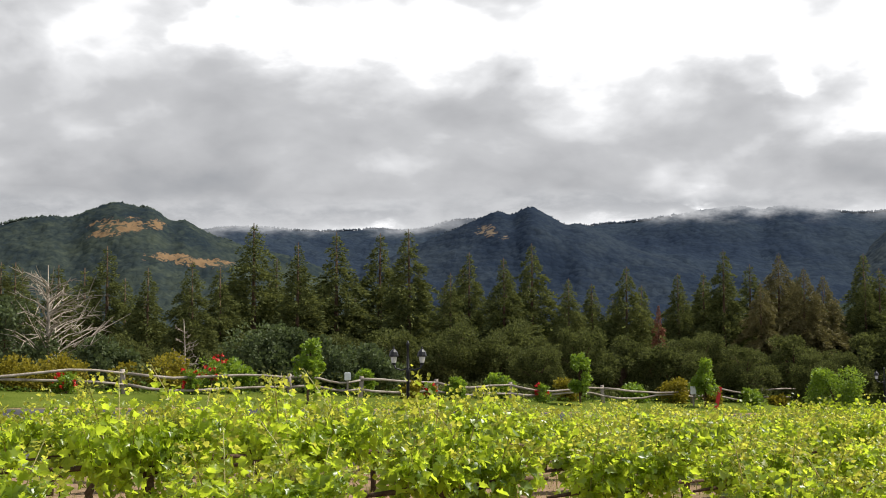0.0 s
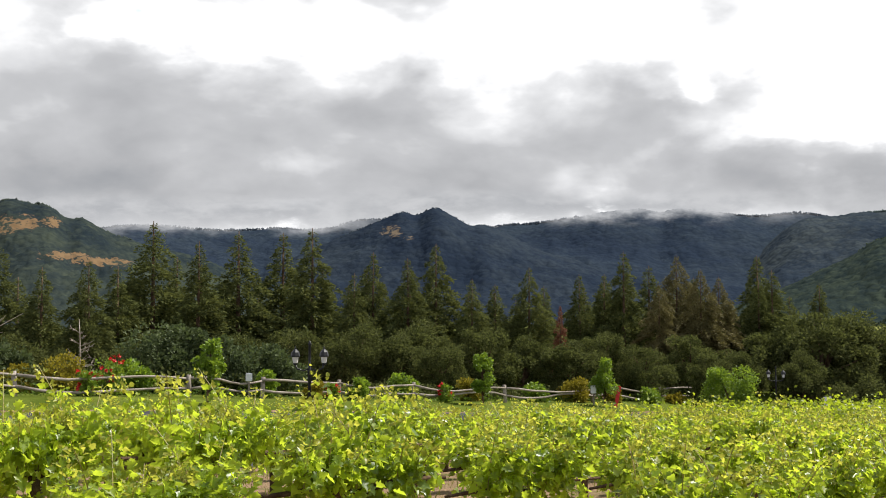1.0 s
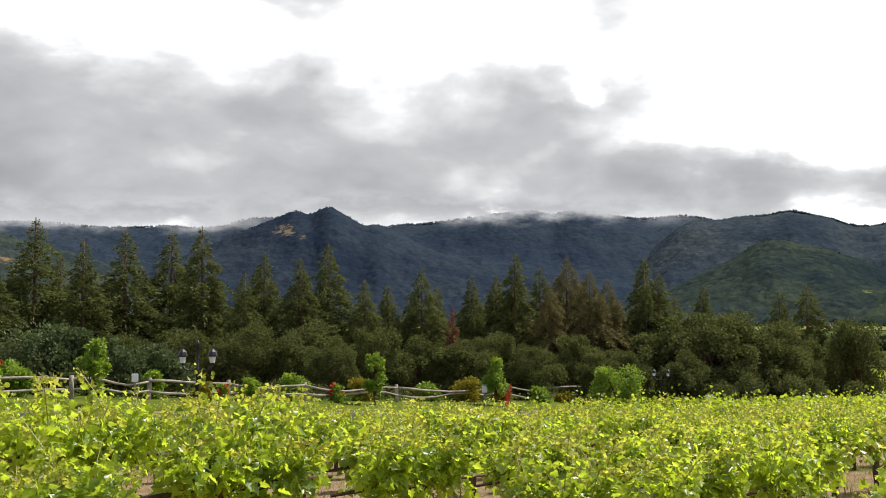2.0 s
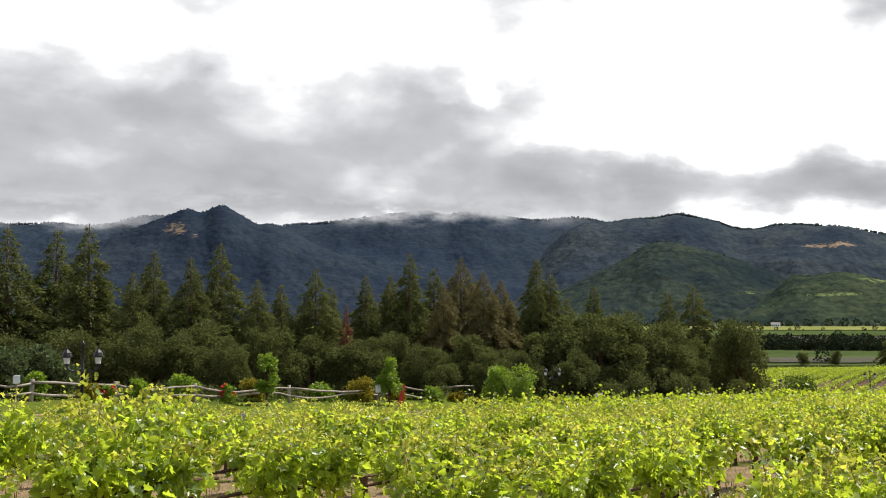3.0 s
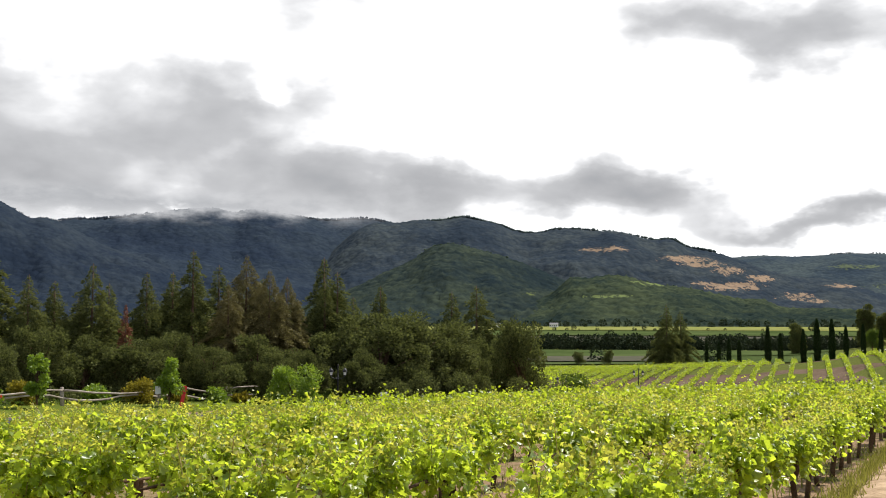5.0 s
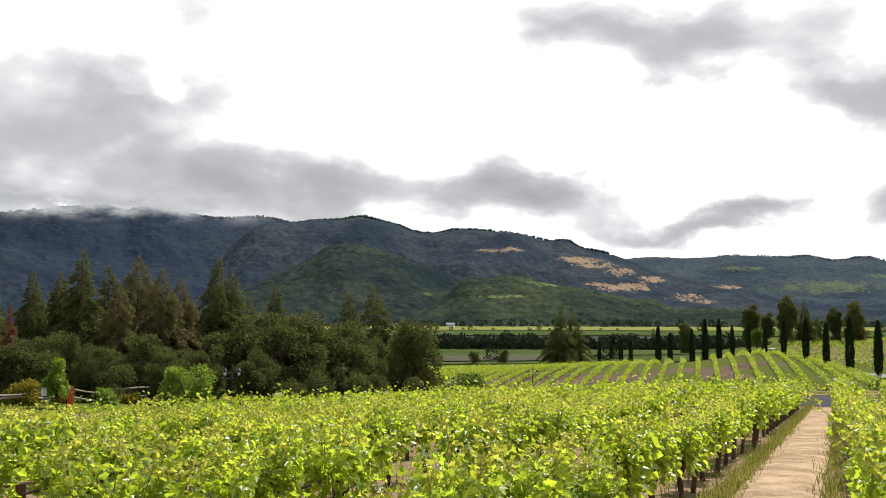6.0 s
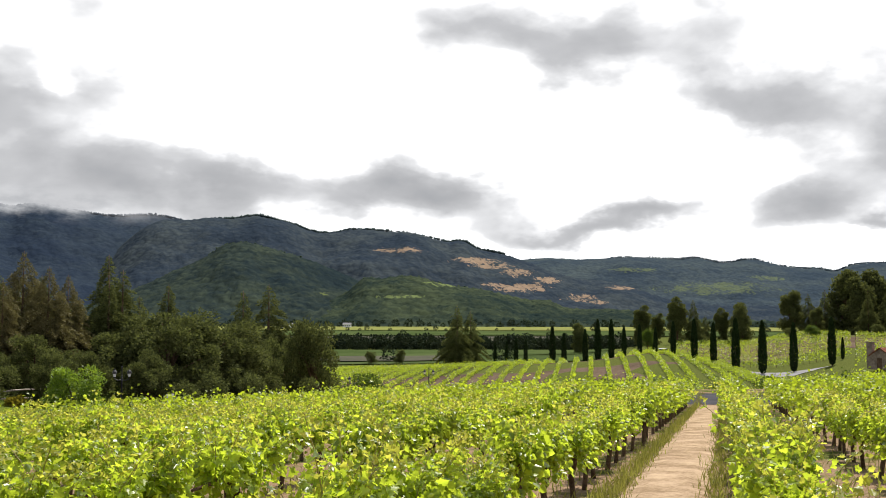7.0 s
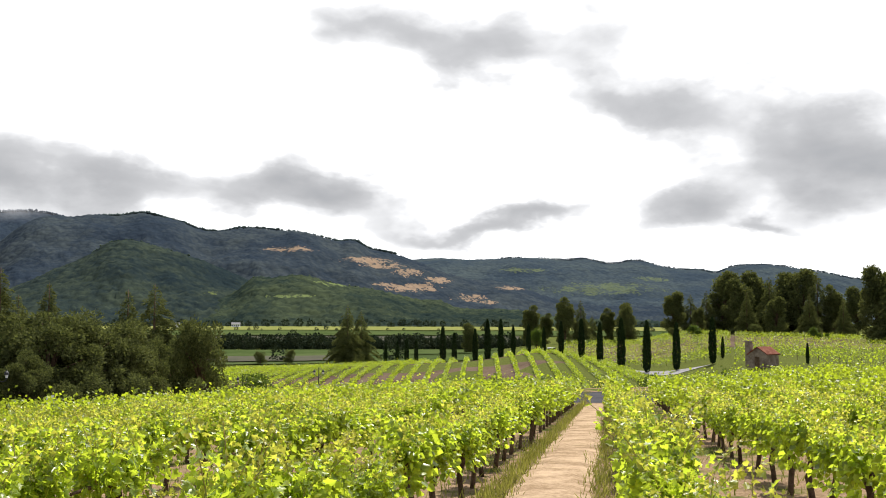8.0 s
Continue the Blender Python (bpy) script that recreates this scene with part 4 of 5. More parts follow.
def build_valley():
    field("bare brown soil between the hill rows", FIELD_SOIL, 33, 50.5, 116, 262, 0.06)
    field("brown soil between the far rows", FIELD_SOIL, 50.5, 67, 236, 400, 0.06)
    field("flat green valley field", FIELD_GREEN, 26, 47, 285, 340, 0.3)
    field("flat bare valley field", FIELD_BROWN, 30, 38.5, 300, 345, 0.6)
    field("flat green valley field", FIELD_GREEN, 26, 47, 340, 430, 0.5)
    field("dull brown valley field", FIELD_BROWN, 26, 48, 470, 760, 0.6)
    field("flat green valley field", FIELD_GREEN, 26, 58, 790, 1050, 0.8)
    field("pale yellow-green valley field", FIELD_PALE, 20, 62, 1080, 1500, 1.0)
    # lines of trees across the valley, too many to count
    for az0, az1, d, tall, count in ((29, 49, 450, 5.4, 260), (31, 42, 300, 4.0, 9), (28, 60, 770, 4.5, 12), (27, 62, 1060, 5.0, 30), (26, 56, 1490, 10, 110)):
        pts, out, sz = [], [], []
        for i in range(count):
            az = rng.uniform(az0, az1) if count < 60 else az0 + (az1 - az0) * (i + rng.uniform(0, 1)) / count
            x, y = polar(az, d * rng.uniform(0.97, 1.05))
            h = tall * rng.uniform(0.4, 1.2)
            k = 170
            dd = rng.normal(0, 1, (k, 3))
            dd /= np.linalg.norm(dd, axis=1, keepdims=True)
            pts.append(np.array((x, y, gz(x, y) + h * 0.5)) + dd * np.array((h * 0.5, h * 0.5, h * 0.52)) * rng.uniform(0.5, 1.0, (k, 1)))
            out.append(dd)
            sz.append(np.full(k, h * 0.18) * rng.uniform(0.6, 1.2, k))
        v, f = leaves(np.concatenate(pts), np.concatenate(out), np.concatenate(sz), (SMALL_V, SMALL_F), 0.6)
        tagged(fast_object("tree_belt", v, f, BELT), "dark line of trees across the valley", "trees", kind="stuff")


# ---- things by the drive ----
def fence():
    root = thing("rail_fence", "weathered grey rustic rail fence with crooked rails", "fence")
    stations = [1.0, 10.0, 18.9, 27.6, 31.9, 37.0, 42.5, 50.3, 59.0, 66.6, 76.6]
    P = 49.2
    tops = []
    for s in stations:
        x, y = xy(s, P)
        z = gz(x, y)
        lean = rng.normal(0, 0.05, 2)
        mesh_object("post", *tube([(x, y, z - 0.3), (x + lean[0], y + lean[1], z + 0.6), (x + lean[0] * 1.5, y + lean[1] * 1.5, z + 1.18)], [0.13, 0.12, 0.11], 8), WOOD, root, "", True)
        tops.append((x, y, z))
    for (x1, y1, z1), (x2, y2, z2) in zip(tops[:-1], tops[1:]):
        for h in (1.0, 0.5):
            sag, kink = rng.uniform(-0.16, 0.30), rng.uniform(-0.22, 0.22)
            pts = []
            for i in range(8):
                t = i / 7
                pts.append((x1 + (x2 - x1) * t + 0.05 * math.sin(t * 9 + kink * 40), y1 + (y2 - y1) * t - 0.11, z1 + (z2 - z1) * t + h - sag * math.sin(math.pi * t) + kink * math.sin(2 * math.pi * t)
                            + rng.normal(0, 0.015)))
            mesh_object("rail", *tube(pts, [0.075 - 0.003 * i for i in range(8)], 7), WOOD, root, "", True)


def lathe(profile, sides=12, at=(0, 0, 0)):
    verts, faces = [], []
    for r, z in profile:
        for k in range(sides):
            a = 2 * math.pi * k / sides
            verts.append((at[0] + r * math.cos(a), at[1] + r * math.sin(a), at[2] + z))
    for i in range(len(profile) - 1):
        for k in range(sides):
            k2 = (k + 1) % sides
            faces.append((i * sides + k, i * sides + k2, (i + 1) * sides + k2, (i + 1) * sides + k))
    faces.append(tuple(range(sides))[::-1])
    faces.append(tuple((len(profile) - 1) * sides + k for k in range(sides)))
    return verts, faces


def lamp_source():
    root = thing("street_lamp", "black iron lamp post with two lanterns beside the vines", "lamp post", "twin lamp posts")
    mesh_object("base", *lathe([(0.17, -0.3), (0.17, 0.12), (0.12, 0.2), (0.12, 0.5), (0.07, 0.62)]), BLACK, root, "", True)
    mesh_object("pole", *lathe([(0.05, 0.6), (0.045, 2.2), (0.06, 2.22), (0.06, 2.28), (0.04, 2.3), (0.035, 3.0), (0.06, 3.03), (0.01, 3.14)], 10), BLACK, root, "", True)
    for sgn in (-1, 1):
        arm = mesh_object("arm", *tube([(0, 0, 2.35), (0.18 * sgn, 0, 2.28), (0.36 * sgn, 0, 2.34), (0.41 * sgn, 0, 2.46)], [0.025, 0.022, 0.022, 0.03], 6), BLACK, root, "", True)
        lantern = mesh_object("lantern", *lathe([(0.04, -0.02), (0.065, 0.02), (0.07, 0.04)], 8, (0.41 * sgn, 0, 2.46)), BLACK, root)
        mesh_object("glass", *lathe([(0.065, 0.04), (0.10, 0.235), (0.10, 0.24)], 8, (0.41 * sgn, 0, 2.46)), GLASS, lantern, "frosted white lamp glass")
        mesh_object("cap", *lathe([(0.135, 0.215), (0.14, 0.25), (0.115, 0.35), (0.05, 0.42), (0.022, 0.44), (0.022, 0.48), (0.004, 0.52)], 8, (0.41 * sgn, 0, 2.46)), BLACK, lantern, "domed black cap")
    return root


def build_lamps():
    pool = Pool([lamp_source()])
    for az, d, el in ((-1.85, 33, -1.74), (22.0, 69, -2.62), (37.6, 84, -2.62), (33.65, 135, -2.5), (48.3, 112, -2.45), (62.4, 112, -1.85)):
        x, y = polar(az, d)
        k = (EYE + d * math.tan(radians(el)) - gz(x, y)) / 2.7
        pool.put(x, y, min(1.35, max(0.8, k)), 1.0, turn=-az)


def bush(name, label, mat, az, el, d, wide, seed, n=1500, size=0.2, category="shrub", group="shrubs along the fence", low=0.05, trunk=0.05):
    x, y = polar(az, d)
    tall = EYE + d * math.tan(radians(el)) - gz(x, y)
    ob = broad_source(seed, mat, name, label, category, group, tall, wide, 20, int(n * 1.5), size * 0.85, trunk, low)
    ob.matrix_basis = pose(x, y, gz(x, y), 0, 0, seed * 40)
    return ob


def blooms(ob, seed, tall, wide, n=26):
    """Red flower heads as parts of a rose bush."""
    r = np.random.default_rng(seed)
    for _ in range(n):
        a, h = r.uniform(0, 2 * np.pi), r.uniform(0.35, 1.05)
        c = Vector((wide * 0.9 * math.cos(a) * r.uniform(0.6, 1.0), wide * 0.9 * math.sin(a) * r.uniform(0.6, 1), tall * h))
        v, f = leaves(np.array([c] * 9), r.normal(0, 1, (9, 3)), np.full(9, 0.13), (SMALL_V, SMALL_F), 0.8)
        fast_object("flower", v, f, ROSE, ob, "red rose bloom")


def build_border():
    k = 40
    for az, el, d, w in [(-21.3, -1.75, 54, 1.6), (-19.2, -1.7, 54, 1.5), (-14.2, -1.75, 57, 1.5), (11.9, -3.0, 76, 1.3), (-16.2, -2.1, 57, 0.9)]:
        k += 1
        bush("golden_shrub", "yellow-green leafy shrub beside the fence", GOLD, az, el, d, w, k)
    for az, el, d, w in [(-17.2, -0.9, 59, 1.9), (-9.6, -0.2, 62, 2.4), (-8.2, -0.5, 62, 1.8), (-5.6, -0.9, 63, 2.2), (-21.9, 1.5, 60, 2.6), (-3.6, -1.2, 64, 1.8)]:
        k += 1
        bush("grey_green_shrub", "rounded grey-green bushy shrub behind the fence", OLIVE, az, el, d, w, k, 3200, 0.26)
    for az, el, d, w in [(-11.4, -1.9, 58, 1.3), (-10.6, -2.2, 57, 0.9), (-4.2, -2.5, 60, 0.8), (3.0, -2.7, 66, 1.1), (0.6, -2.9, 62, 0.7), (9.9, -3.2, 74, 1.0), (-12.9, -2.4, 58, 0.8),
                         (15.8, -3.5, 80, 1.0), (26.5, -2.6, 88, 1.6), (28.3, -2.9, 92, 1.6), (29.5, -2.7, 100, 1.4), (31.5, -3.0, 102, 1.6), (25.0, -3.0, 86, 1.5)]:
        k += 1
        bush("green_shrub", "fresh green leafy shrub near the fence", FRESH if az < 20 else OAK, az, el, d, w, k)
    bush("bright_bush", "bright lime green feathery bush by the drive", FRESH, 19.7, -2.2, 78, 2.3, 71, 6500, 0.17)
    for az, el, d, w in [(6.4, -2.95, 70, 0.9), (-1.6, -3.1, 60, 0.6), (13.9, -3.5, 78, 0.8), (17.0, -3.75, 82, 0.8)]:
        k += 1
        bush("reddish_shrub", "low reddish brown shrub by the fence", GOLD, az, el, d, w, k, 900)
    for az, el, d, w in [(-19.0, -2.5, 52, 0.7), (-12.0, -1.7, 55, 0.9), (-0.7, -3.1, 60, 0.45), (5.2, -3.2, 66, 0.5), (-13.0, -2.4, 54, 0.5)]:
        k += 1
        ob = bush("rose_bush", "rose bush with red blooms on the fence", FRESH, az, el, d, w, k, 700, 0.16)
        blooms(ob, k, EYE + d * math.tan(radians(el)) - gz(*polar(az, d)), w, 18 if w > 0.6 else 9)
    for az, el, d, w in [(-7.05, -0.55, 53, 0.85), (7.2, -1.35, 66, 0.75), (13.5, -1.75, 74, 0.95)]:
        k += 1
        bush("young_tree", "slender young tree with fresh green leaves", FRESH, az, el, d, w, k, 1900, 0.19, "tree", "young trees on the verge", 0.3, 0.07)


def bare_tree(az, d, el, wide, seed, trunk=0.16, n=34):
    r = np.random.default_rng(seed)
    x, y = polar(az, d)
    tall = EYE + d * math.tan(radians(el)) - gz(x, y)
    root = thing("bare_tree", "leafless grey dead tree with many branches", "tree", at=pose(x, y, gz(x, y)))
    mesh_object("trunk", *tube([(0, 0, -0.4), (0.1, 0, tall * 0.5), (0, 0, tall)], [trunk, trunk * 0.6, 0.015], 7), DEAD, root, "", True)
    for i in range(n):
        h = 0.15 + 0.72 * i / n
        a = r.uniform(0, 2 * np.pi)
        ln = wide * (1.12 - h) * r.uniform(0.6, 1.15) + 0.3
        u = Vector((math.cos(a), math.sin(a), 0))
        b = Vector((0, 0, tall * h))
        pts = [b, b + u * ln * 0.4 + Vector((0, 0, ln * 0.22)), b + u * ln * 0.75 + Vector((0, 0, ln * 0.34 + r.normal(0, 0.1))), b + u * ln + Vector((0, 0, ln * r.uniform(0.15, 0.75)))]
        pieces = [tube(pts, [trunk * 0.35, trunk * 0.24, trunk * 0.14, 0.008], 5)]
        for _ in range(7):
            t = r.uniform(0.3, 0.95)
            q = b + u * ln * t + Vector((0, 0, ln * t * 0.4))
            w = Vector(r.normal(0, 1, 3)) * 0.3 + u * 0.5 + Vector((0, 0, 0.2))
            pieces.append(tube([q, q + w * ln * 0.18, q + w * ln * 0.36], [0.028, 0.018, 0.006], 4))
        mesh_object("branch", *merge(pieces), DEAD, root)
    return root


def box(name, size, at, mat, parent, bevel=0.02, rot=None, label=""):
    bm = bmesh.new()
    bmesh.ops.create_cube(bm, size=1.0)
    bmesh.ops.scale(bm, vec=size, verts=bm.verts)
    bmesh.ops.bevel(bm, geom=bm.edges[:], offset=bevel, segments=2, affect="EDGES")
    bm.transform(Matrix.Translation(at) @ (rot or Matrix.Identity(4)))
    return part(name, bm, mat, parent, label, False)


def build_signs():
    x, y = polar(-5.0, 58.0)
    r = thing("utility_box", "small white box on a wooden post", "box", at=pose(x, y, gz(x, y), 0, 0, 5))
    box("post", (0.1, 0.1, 1.0), (0, 0, 0.5), WOOD, r)
    box("cabinet", (0.34, 0.2, 0.42), (0, -0.02, 1.15), WHITE, r, 0.03)
    x, y = polar(12.9, 74.0)
    r = thing("utility_box", "pale grey box on a short post by the fence", "box", at=pose(x, y, gz(x, y), 0, 0, -10))
    box("post", (0.1, 0.1, 0.9), (0, 0, 0.45), WOOD, r)
    box("cabinet", (0.4, 0.25, 0.55), (0, 0, 1.1), WHITE, r, 0.03)
    x, y = polar(14.0, 74.0)
    r = thing("red_marker", "leaning red painted marker post on the verge", "post", at=pose(x, y, gz(x, y), 0, 12, 0))
    box("board", (0.24, 0.08, 1.5), (0, 0, 0.75), RED, r, 0.02)
    x, y = polar(24.6, 54.0)
    r = thing("sign", "small blank white sign on a stake among vines", "sign", at=pose(x, y, gz(x, y), 0, -6, -20))
    box("stake", (0.06, 0.05, 1.5), (0, 0.05, 0.75), WOOD, r)
    box("panel", (0.36, 0.03, 0.52), (0, 0, 1.42), WHITE, r, 0.01)


def build_house():
    x, y = polar(60.4, 150.0)
    r = thing("stone_hut", "small stone hut with clay tile roof and chimney", "house", at=pose(x, y, gz(x, y) - 0.1, 0, 0, 2) @ Matrix.Scale(0.86, 4))
    bm = bmesh.new()
    w, l, h, g = 1.9, 1.5, 2.1, 3.1
    v = [bm.verts.new(c) for c in ((-w, -l, 0), (w, -l, 0), (w, l, 0), (-w, l, 0), (-w, -l, h), (w, -l, h), (w, l, h), (-w, l, h), (-w, 0, g - 0.1), (w, 0, g - 0.1))]
    for f in ((0, 1, 5, 4), (2, 3, 7, 6), (1, 2, 6, 9, 5), (3, 0, 4, 8, 7), (3, 2, 1, 0), (4, 5, 9, 8), (6, 7, 8, 9)):
        bm.faces.new([v[i] for i in f])
    part("wall", bm, STONE, r, "rough warm stone wall", False)
    slope = math.degrees(math.atan2(g - h, l))
    for sgn in (-1, 1):
        roof = box("roof", (2 * w + 0.4, 2.05, 0.10), (0, sgn * 0.86, (h + g) / 2 + 0.02), CLAY, r, 0.02, Euler((radians(-sgn * slope), 0, 0)).to_matrix().to_4x4(), "clay tile roof")
        for i in range(14):
            pts = [(-w - 0.1 + 0.31 * i, sgn * (0.06 + 1.66 * t), g + 0.06 - (g - h) / l * (0.06 + 1.66 * t)) for t in (0, 0.5, 1)]
            mesh_object("tile", *tube(pts, [0.085, 0.09, 0.095], 6), CLAY, roof)
    box("chimney", (0.85, 0.85, 3.9), (-w + 0.6, l + 0.25, 1.95), STONE, r, 0.05, None, "square stone chimney")
    box("cap", (1.05, 1.05, 0.16), (-w + 0.6, l + 0.25, 3.96), STONE, r, 0.03)
    box("door", (0.06, 0.8, 1.7), (-w - 0.02, 0.1, 0.85), BARK, r, 0.01, None, "dark wooden door")


def car(label, mat, x, y, turn, scale=1.0):
    root = thing("car", label, "car", "parked cars", at=pose(x, y, gz(x, y) + 0.1, 0, 0, turn) @ Matrix.Scale(scale, 4))
    profile = [(-2.15, 0.35), (-2.2, 0.75), (-2.0, 0.92), (-1.5, 0.98), (1.15, 0.96), (1.95, 0.82), (2.18, 0.62), (2.15, 0.35)]
    cabin = [(-1.75, 0.96), (-1.25, 1.42), (0.2, 1.46), (1.1, 0.95)]
    for name, prof, half, m, lab in (("body", profile, 0.88, mat, ""), ("windows", cabin, 0.74, CAR_GLASS, "dark car windows"), ("roof", [(-1.3, 1.40), (-1.15, 1.47), (0.1, 1.50), (0.3, 1.43)], 0.70, mat, "")):
        bm = bmesh.new()
        a = [bm.verts.new((px, -half, pz)) for px, pz in prof]
        b = [bm.verts.new((px, half, pz)) for px, pz in prof]
        bm.faces.new(a)
        bm.faces.new(b[::-1])
        for i in range(len(prof)):
            j = (i + 1) % len(prof)
            bm.faces.new((a[j], a[i], b[i], b[j]))
        bmesh.ops.recalc_face_normals(bm, faces=bm.faces)
        bmesh.ops.bevel(bm, geom=bm.edges[:], offset=0.05, segments=2, affect="EDGES")
        part(name, bm, m, root, lab, False)
    for px in (-1.35, 1.35):
        for py in (-0.82, 0.82):
            v, f = lathe([(0.12, -0.1), (0.31, -0.1), (0.33, -0.06), (0.33, 0.06), (0.31, 0.1), (0.12, 0.1)], 16)
            wheel = mesh_object("wheel", [(px + a, py + c, 0.33 + b) for a, b, c in v], f, TYRE, root)
            v, f = lathe([(0.2, -0.105), (0.2, 0.105)], 12)
            mesh_object("rim", [(px + a, py + c, 0.33 + b) for a, b, c in v], f, WHITE, wheel, "pale wheel rim")


def build_cars():
    car("dark parked car on the pale road", CAR_DARK, *polar(49.2, 250), -30)
    car("white parked car on the pale road", CAR_WHITE, *polar(49.7, 258), 20, 1.1)


def build_right_trees():
    pine = Pool([conifer_source(s, CONIFER, "pine_tree", "dark broad-crowned pine by the far vineyard", wide=w, whorls=26) for s, w in ((51, 6.5), (52, 5.6))]
                + [broad_source(s, CONIFER, "pine_tree", "dark broad-crowned pine by the far vineyard", "conifer", "conifers of the wood", 18.0, w, 44, 15000, 0.5, 0.3, 0.04) for s, w in ((53, 4.6), (54, 5.4), (55, 4.0))])
    for az, el, d in [(39.0, 0.95, 232), (39.7, 0.6, 236), (48.6, 1.05, 285), (49.4, 0.6, 290), (50.4, 1.5, 282), (51.2, 1.2, 290), (52.6, 0.9, 300), (53.6, 1.2, 295), (51.8, 0.4, 300), (45.4, 0.1, 300),
                      (56.0, 1.8, 330), (56.8, 1.5, 335), (57.6, 1.7, 325), (58.5, 2.9, 330), (59.2, 2.5, 320), (60.0, 2.9, 335), (60.7, 2.4, 320), (61.4, 2.8, 330), (62.2, 3.0, 325), (63.0, 2.6, 320),
                      (63.8, 2.1, 320), (64.8, 2.0, 310), (65.8, 3.1, 240), (66.6, 3.3, 236), (67.6, 3.2, 240), (59.6, 1.6, 310), (61.0, 1.5, 305), (62.6, 1.5, 305), (69, 3, 240), (57.2, 0.9, 315), (64.2, 1.2, 300)]:
        d *= 1.2
        pine.put(*polar(az, d), top_scale(az, d, el, 18), 1.0)
    leafy_tree = Pool([broad_source(s, m, "oak_tree", "rounded leafy green tree by the far vineyard", tall=8, wide=4.5) for s, m in ((61, OAK), (62, FRESH_DULL))])
    for az, el, d, w in [(55.9, -0.3, 255, 1.1), (57.0, -0.1, 250, 1.2), (58.0, -0.6, 260, 1), (62.8, -0.2, 245, 1.1), (63.4, -0.5, 250, 1.1), (60.0, -0.1, 270, 1.2), (48.9, -0.3, 240, 0.7), (66.4, -0.8, 220, 1),
                         (54.6, -0.9, 262, 1.2), (52.9, -0.9, 265, 1.2), (51.6, -0.9, 265, 1.2), (31.6, -0.35, 112, 0.75), (34.5, -1.6, 240, 1), (36.0, -1.5, 240, 0.8), (61.5, -0.5, 265, 1.2)]:
        d *= 1.2 if d > 150 else 1.0
        leafy_tree.put(*polar(az, d), top_scale(az, d, el, 7.6), w)
    # low shrubs where the rows meet the drive
    k = 90
    for az, el, d, w in [(46.6, -3.15, 100, 1.5), (34.2, -3.0, 98, 2.2), (53.0, -2.9, 104, 2.0), (54.6, -2.75, 108, 2.0), (52.4, -3.1, 106, 1.6), (58.8, -2.3, 130, 1.6)]:
        k += 1
        bush("green_shrub", "leafy green shrub at the end of the rows", FRESH_DULL, az, el, d, w, k, 1400, 0.26, group="shrubs at the row ends")


FRESH_DULL = leafy("mid_green_leaf", (0.035, 0.065, 0.012), (0.11, 0.17, 0.03), (0.14, 0.20, 0.02), 0.28, 0.5, 0.06)


def build_grass():
    """Grass and weeds beside the track and under the rows."""
    n = 9000
    s = 6 + 74 * rng.uniform(0, 1, n) ** 1.6
    p = np.where(rng.uniform(0, 1, n) < 0.6, rng.normal(1.55, 0.14, n), rng.normal(0.0, 0.16, n))
    m = 9000
    s2, p2 = 3 + 27 * rng.uniform(0, 1, m), rng.uniform(-8, 24, m)
    p2 = np.where((p2 > 0.0) & (p2 < 1.5), p2 + 1.9, p2)
    s, p = np.concatenate([s, s2]), np.concatenate([p, p2])
    pts = np.array([(*xy(a, b), gz(*xy(a, b)) - 0.01) for a, b in zip(s, p)])
    out = np.tile((0, 0, 1.0), (len(pts), 1))
    blade = (np.array([(-0.06, 0, 0), (0.06, 0, 0), (0.02, 0.6, 0.05), (0.0, 1.0, 0.18)]), np.array([(0, 1, 2), (0, 2, 3)]))
    v, f = leaves(pts, out, rng.uniform(0.08, 0.24, len(pts)), blade, 0.35)
    tagged(fast_object("grass", v, f, GRASS), "tufts of green and straw grass beside the track", "grass", kind="stuff")


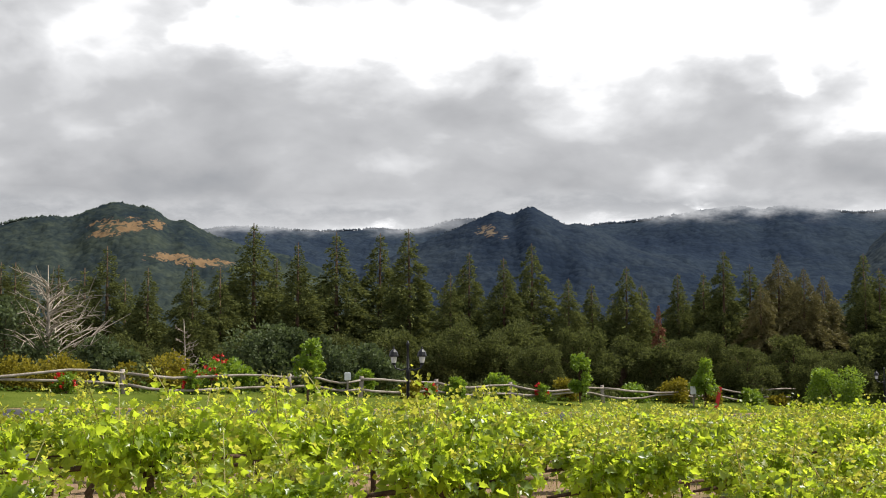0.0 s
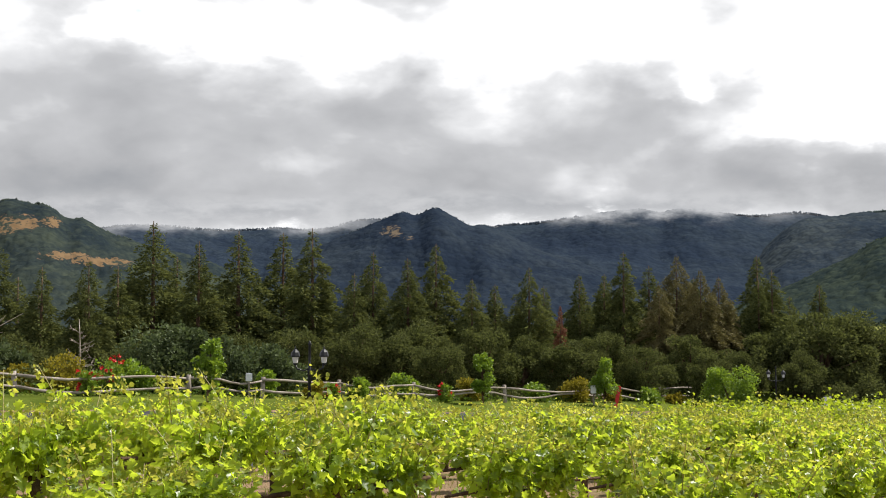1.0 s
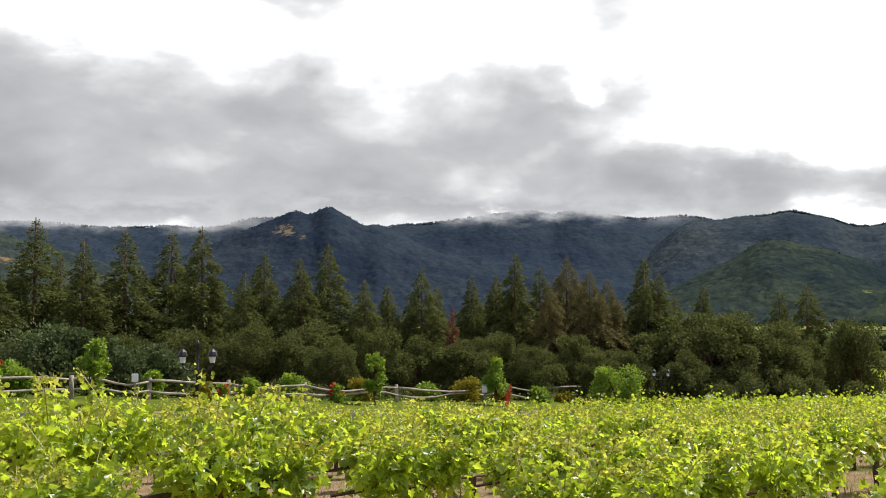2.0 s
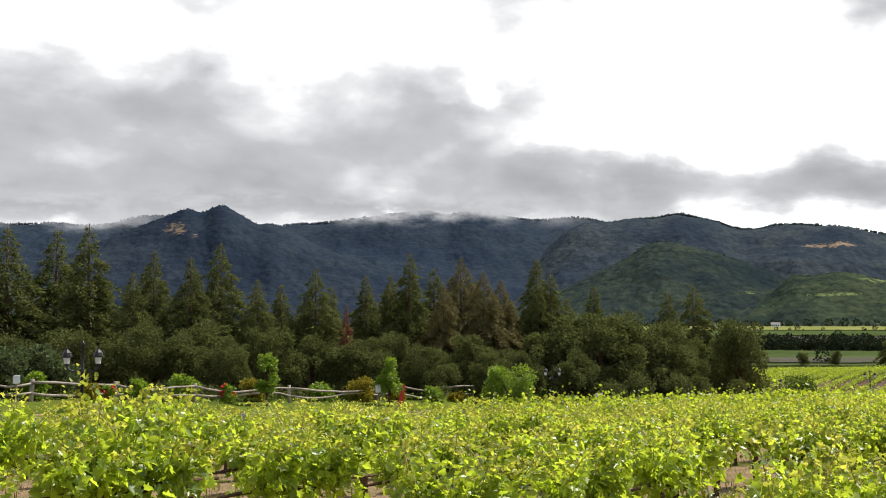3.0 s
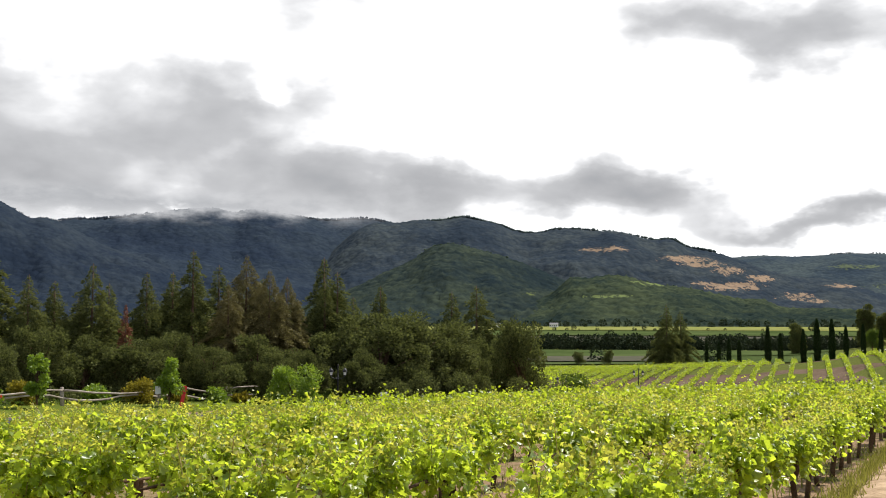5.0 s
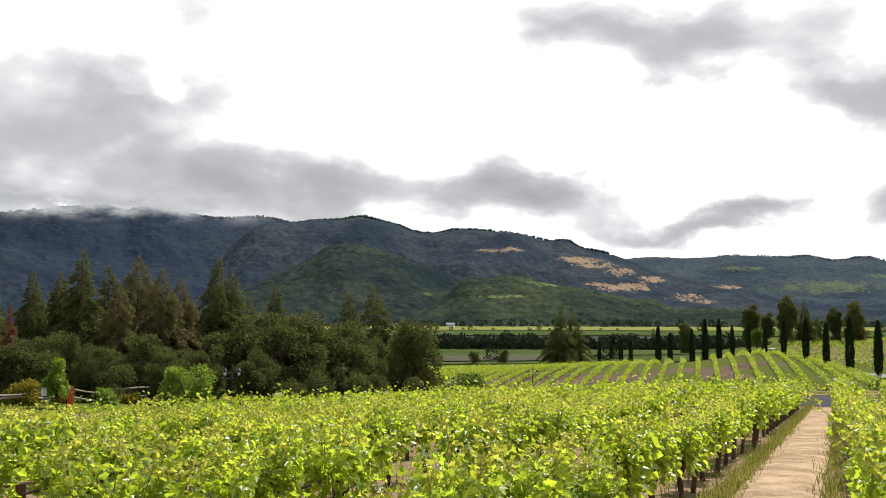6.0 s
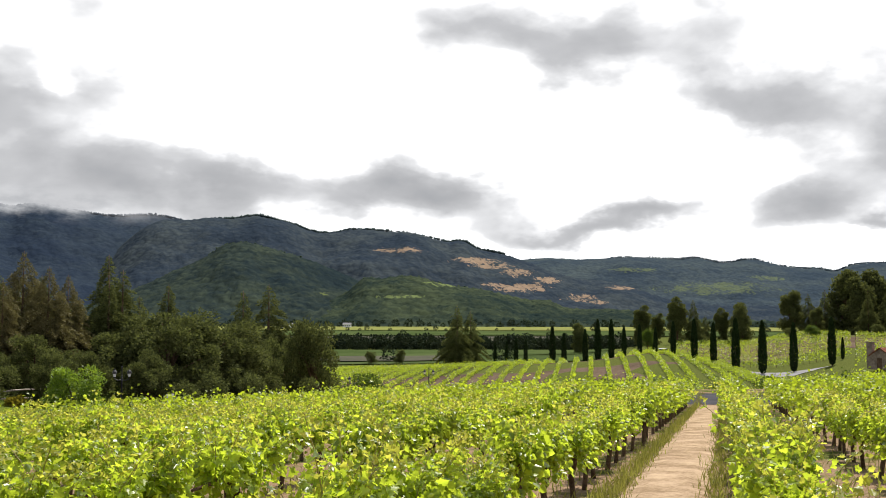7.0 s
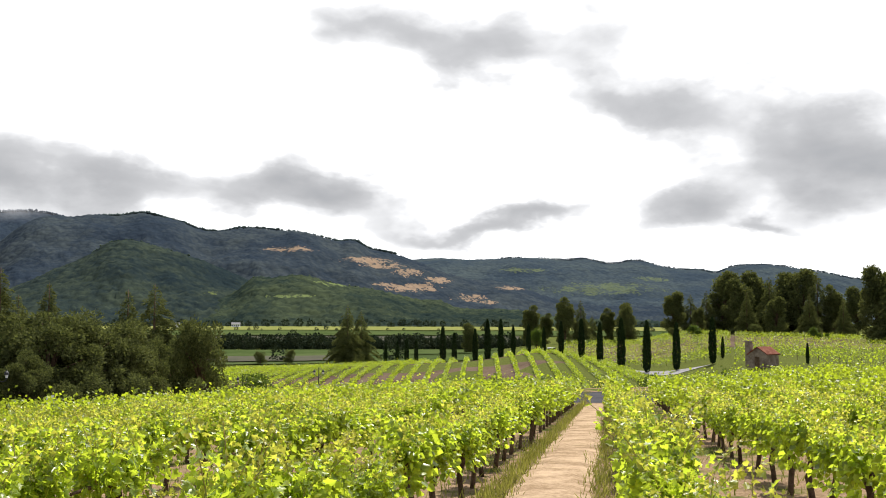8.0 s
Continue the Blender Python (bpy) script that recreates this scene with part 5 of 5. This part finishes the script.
def build_undergrowth():
    """Low weeds and brush behind and under the fence, and at the wood's edge."""
    for label, mat, p0, p1, n, h0, h1, size in (("tangled olive brush behind the fence", OAK, 51.5, 56, 15000, 0.1, 1.3, 0.22), ("mixed low weeds under the fence", FRESH_DULL, 49.4, 52, 5000, 0.02, 0.55, 0.16)):
        s, p = rng.uniform(-4, 96, n), rng.uniform(p0, p1, n)
        top = np.array([0.55 + 0.9 * noise.noise((a * 0.35, b * 0.3, 5.0)) for a, b in zip(s, p)])
        h = h0 + (h1 - h0) * np.clip(top, 0.08, 1.2) * rng.uniform(0, 1, n) ** 0.7
        pts = np.array([(*xy(a, b), gz(*xy(a, b)) + c) for a, b, c in zip(s, p, h)])
        v, f = leaves(pts, rng.normal(0, 0.6, (n, 3)) + (0, 0, 0.5), size * rng.uniform(0.6, 1.2, n), (SMALL_V, SMALL_F), 0.6)
        tagged(fast_object("undergrowth", v, f, mat), label, "undergrowth", kind="stuff")


def farmhouse(az, d, wide, turn):
    """A far white farm building with a low roof."""
    x, y = polar(az, d)
    r = thing("farm_building", "long white farm building at the valley edge", "house", at=pose(x, y, gz(x, y) + 1.0, 0, 0, turn))
    box("wall", (wide, 7.0, 3.6), (0, 0, 1.8), WHITE, r, 0.05)
    bm = bmesh.new()
    v = [bm.verts.new(c) for c in ((-wide / 2 - 0.5, -4, 3.5), (wide / 2 + 0.5, -4, 3.5), (wide / 2 + 0.5, 4, 3.5), (-wide / 2 - 0.5, 4, 3.5), (-wide / 2 - 0.5, 0, 5.6), (wide / 2 + 0.5, 0, 5.6))]
    for f in ((0, 1, 5, 4), (2, 3, 4, 5), (1, 2, 5), (3, 0, 4), (3, 2, 1, 0)):
        bm.faces.new([v[i] for i in f])
    part("roof", bm, PALE_ROAD, r, "pale grey roof", False)
    for i in range(4):
        box("window", (1.4, 0.12, 1.3), (-wide / 2 + wide * (i + 0.5) / 4, -3.5, 2.0), CAR_GLASS, r, 0.02)


build_roads()
build_valley()
build_wood()
build_cypresses()
build_right_trees()
build_house()
farmhouse(30.0, 1300, 17, -20)
farmhouse(33.2, 1380, 10, -40)
build_cars()
build_knoll()
build_right_rows()
fence()
build_lamps()
build_border()
bare_tree(-20.0, 60, 2.9, 4.3, 81, 0.13, 46)
bare_tree(-13.4, 62, 0.2, 0.9, 82, 0.07, 14)
build_signs()
build_undergrowth()
build_far_rows()
build_vines()
build_grass()
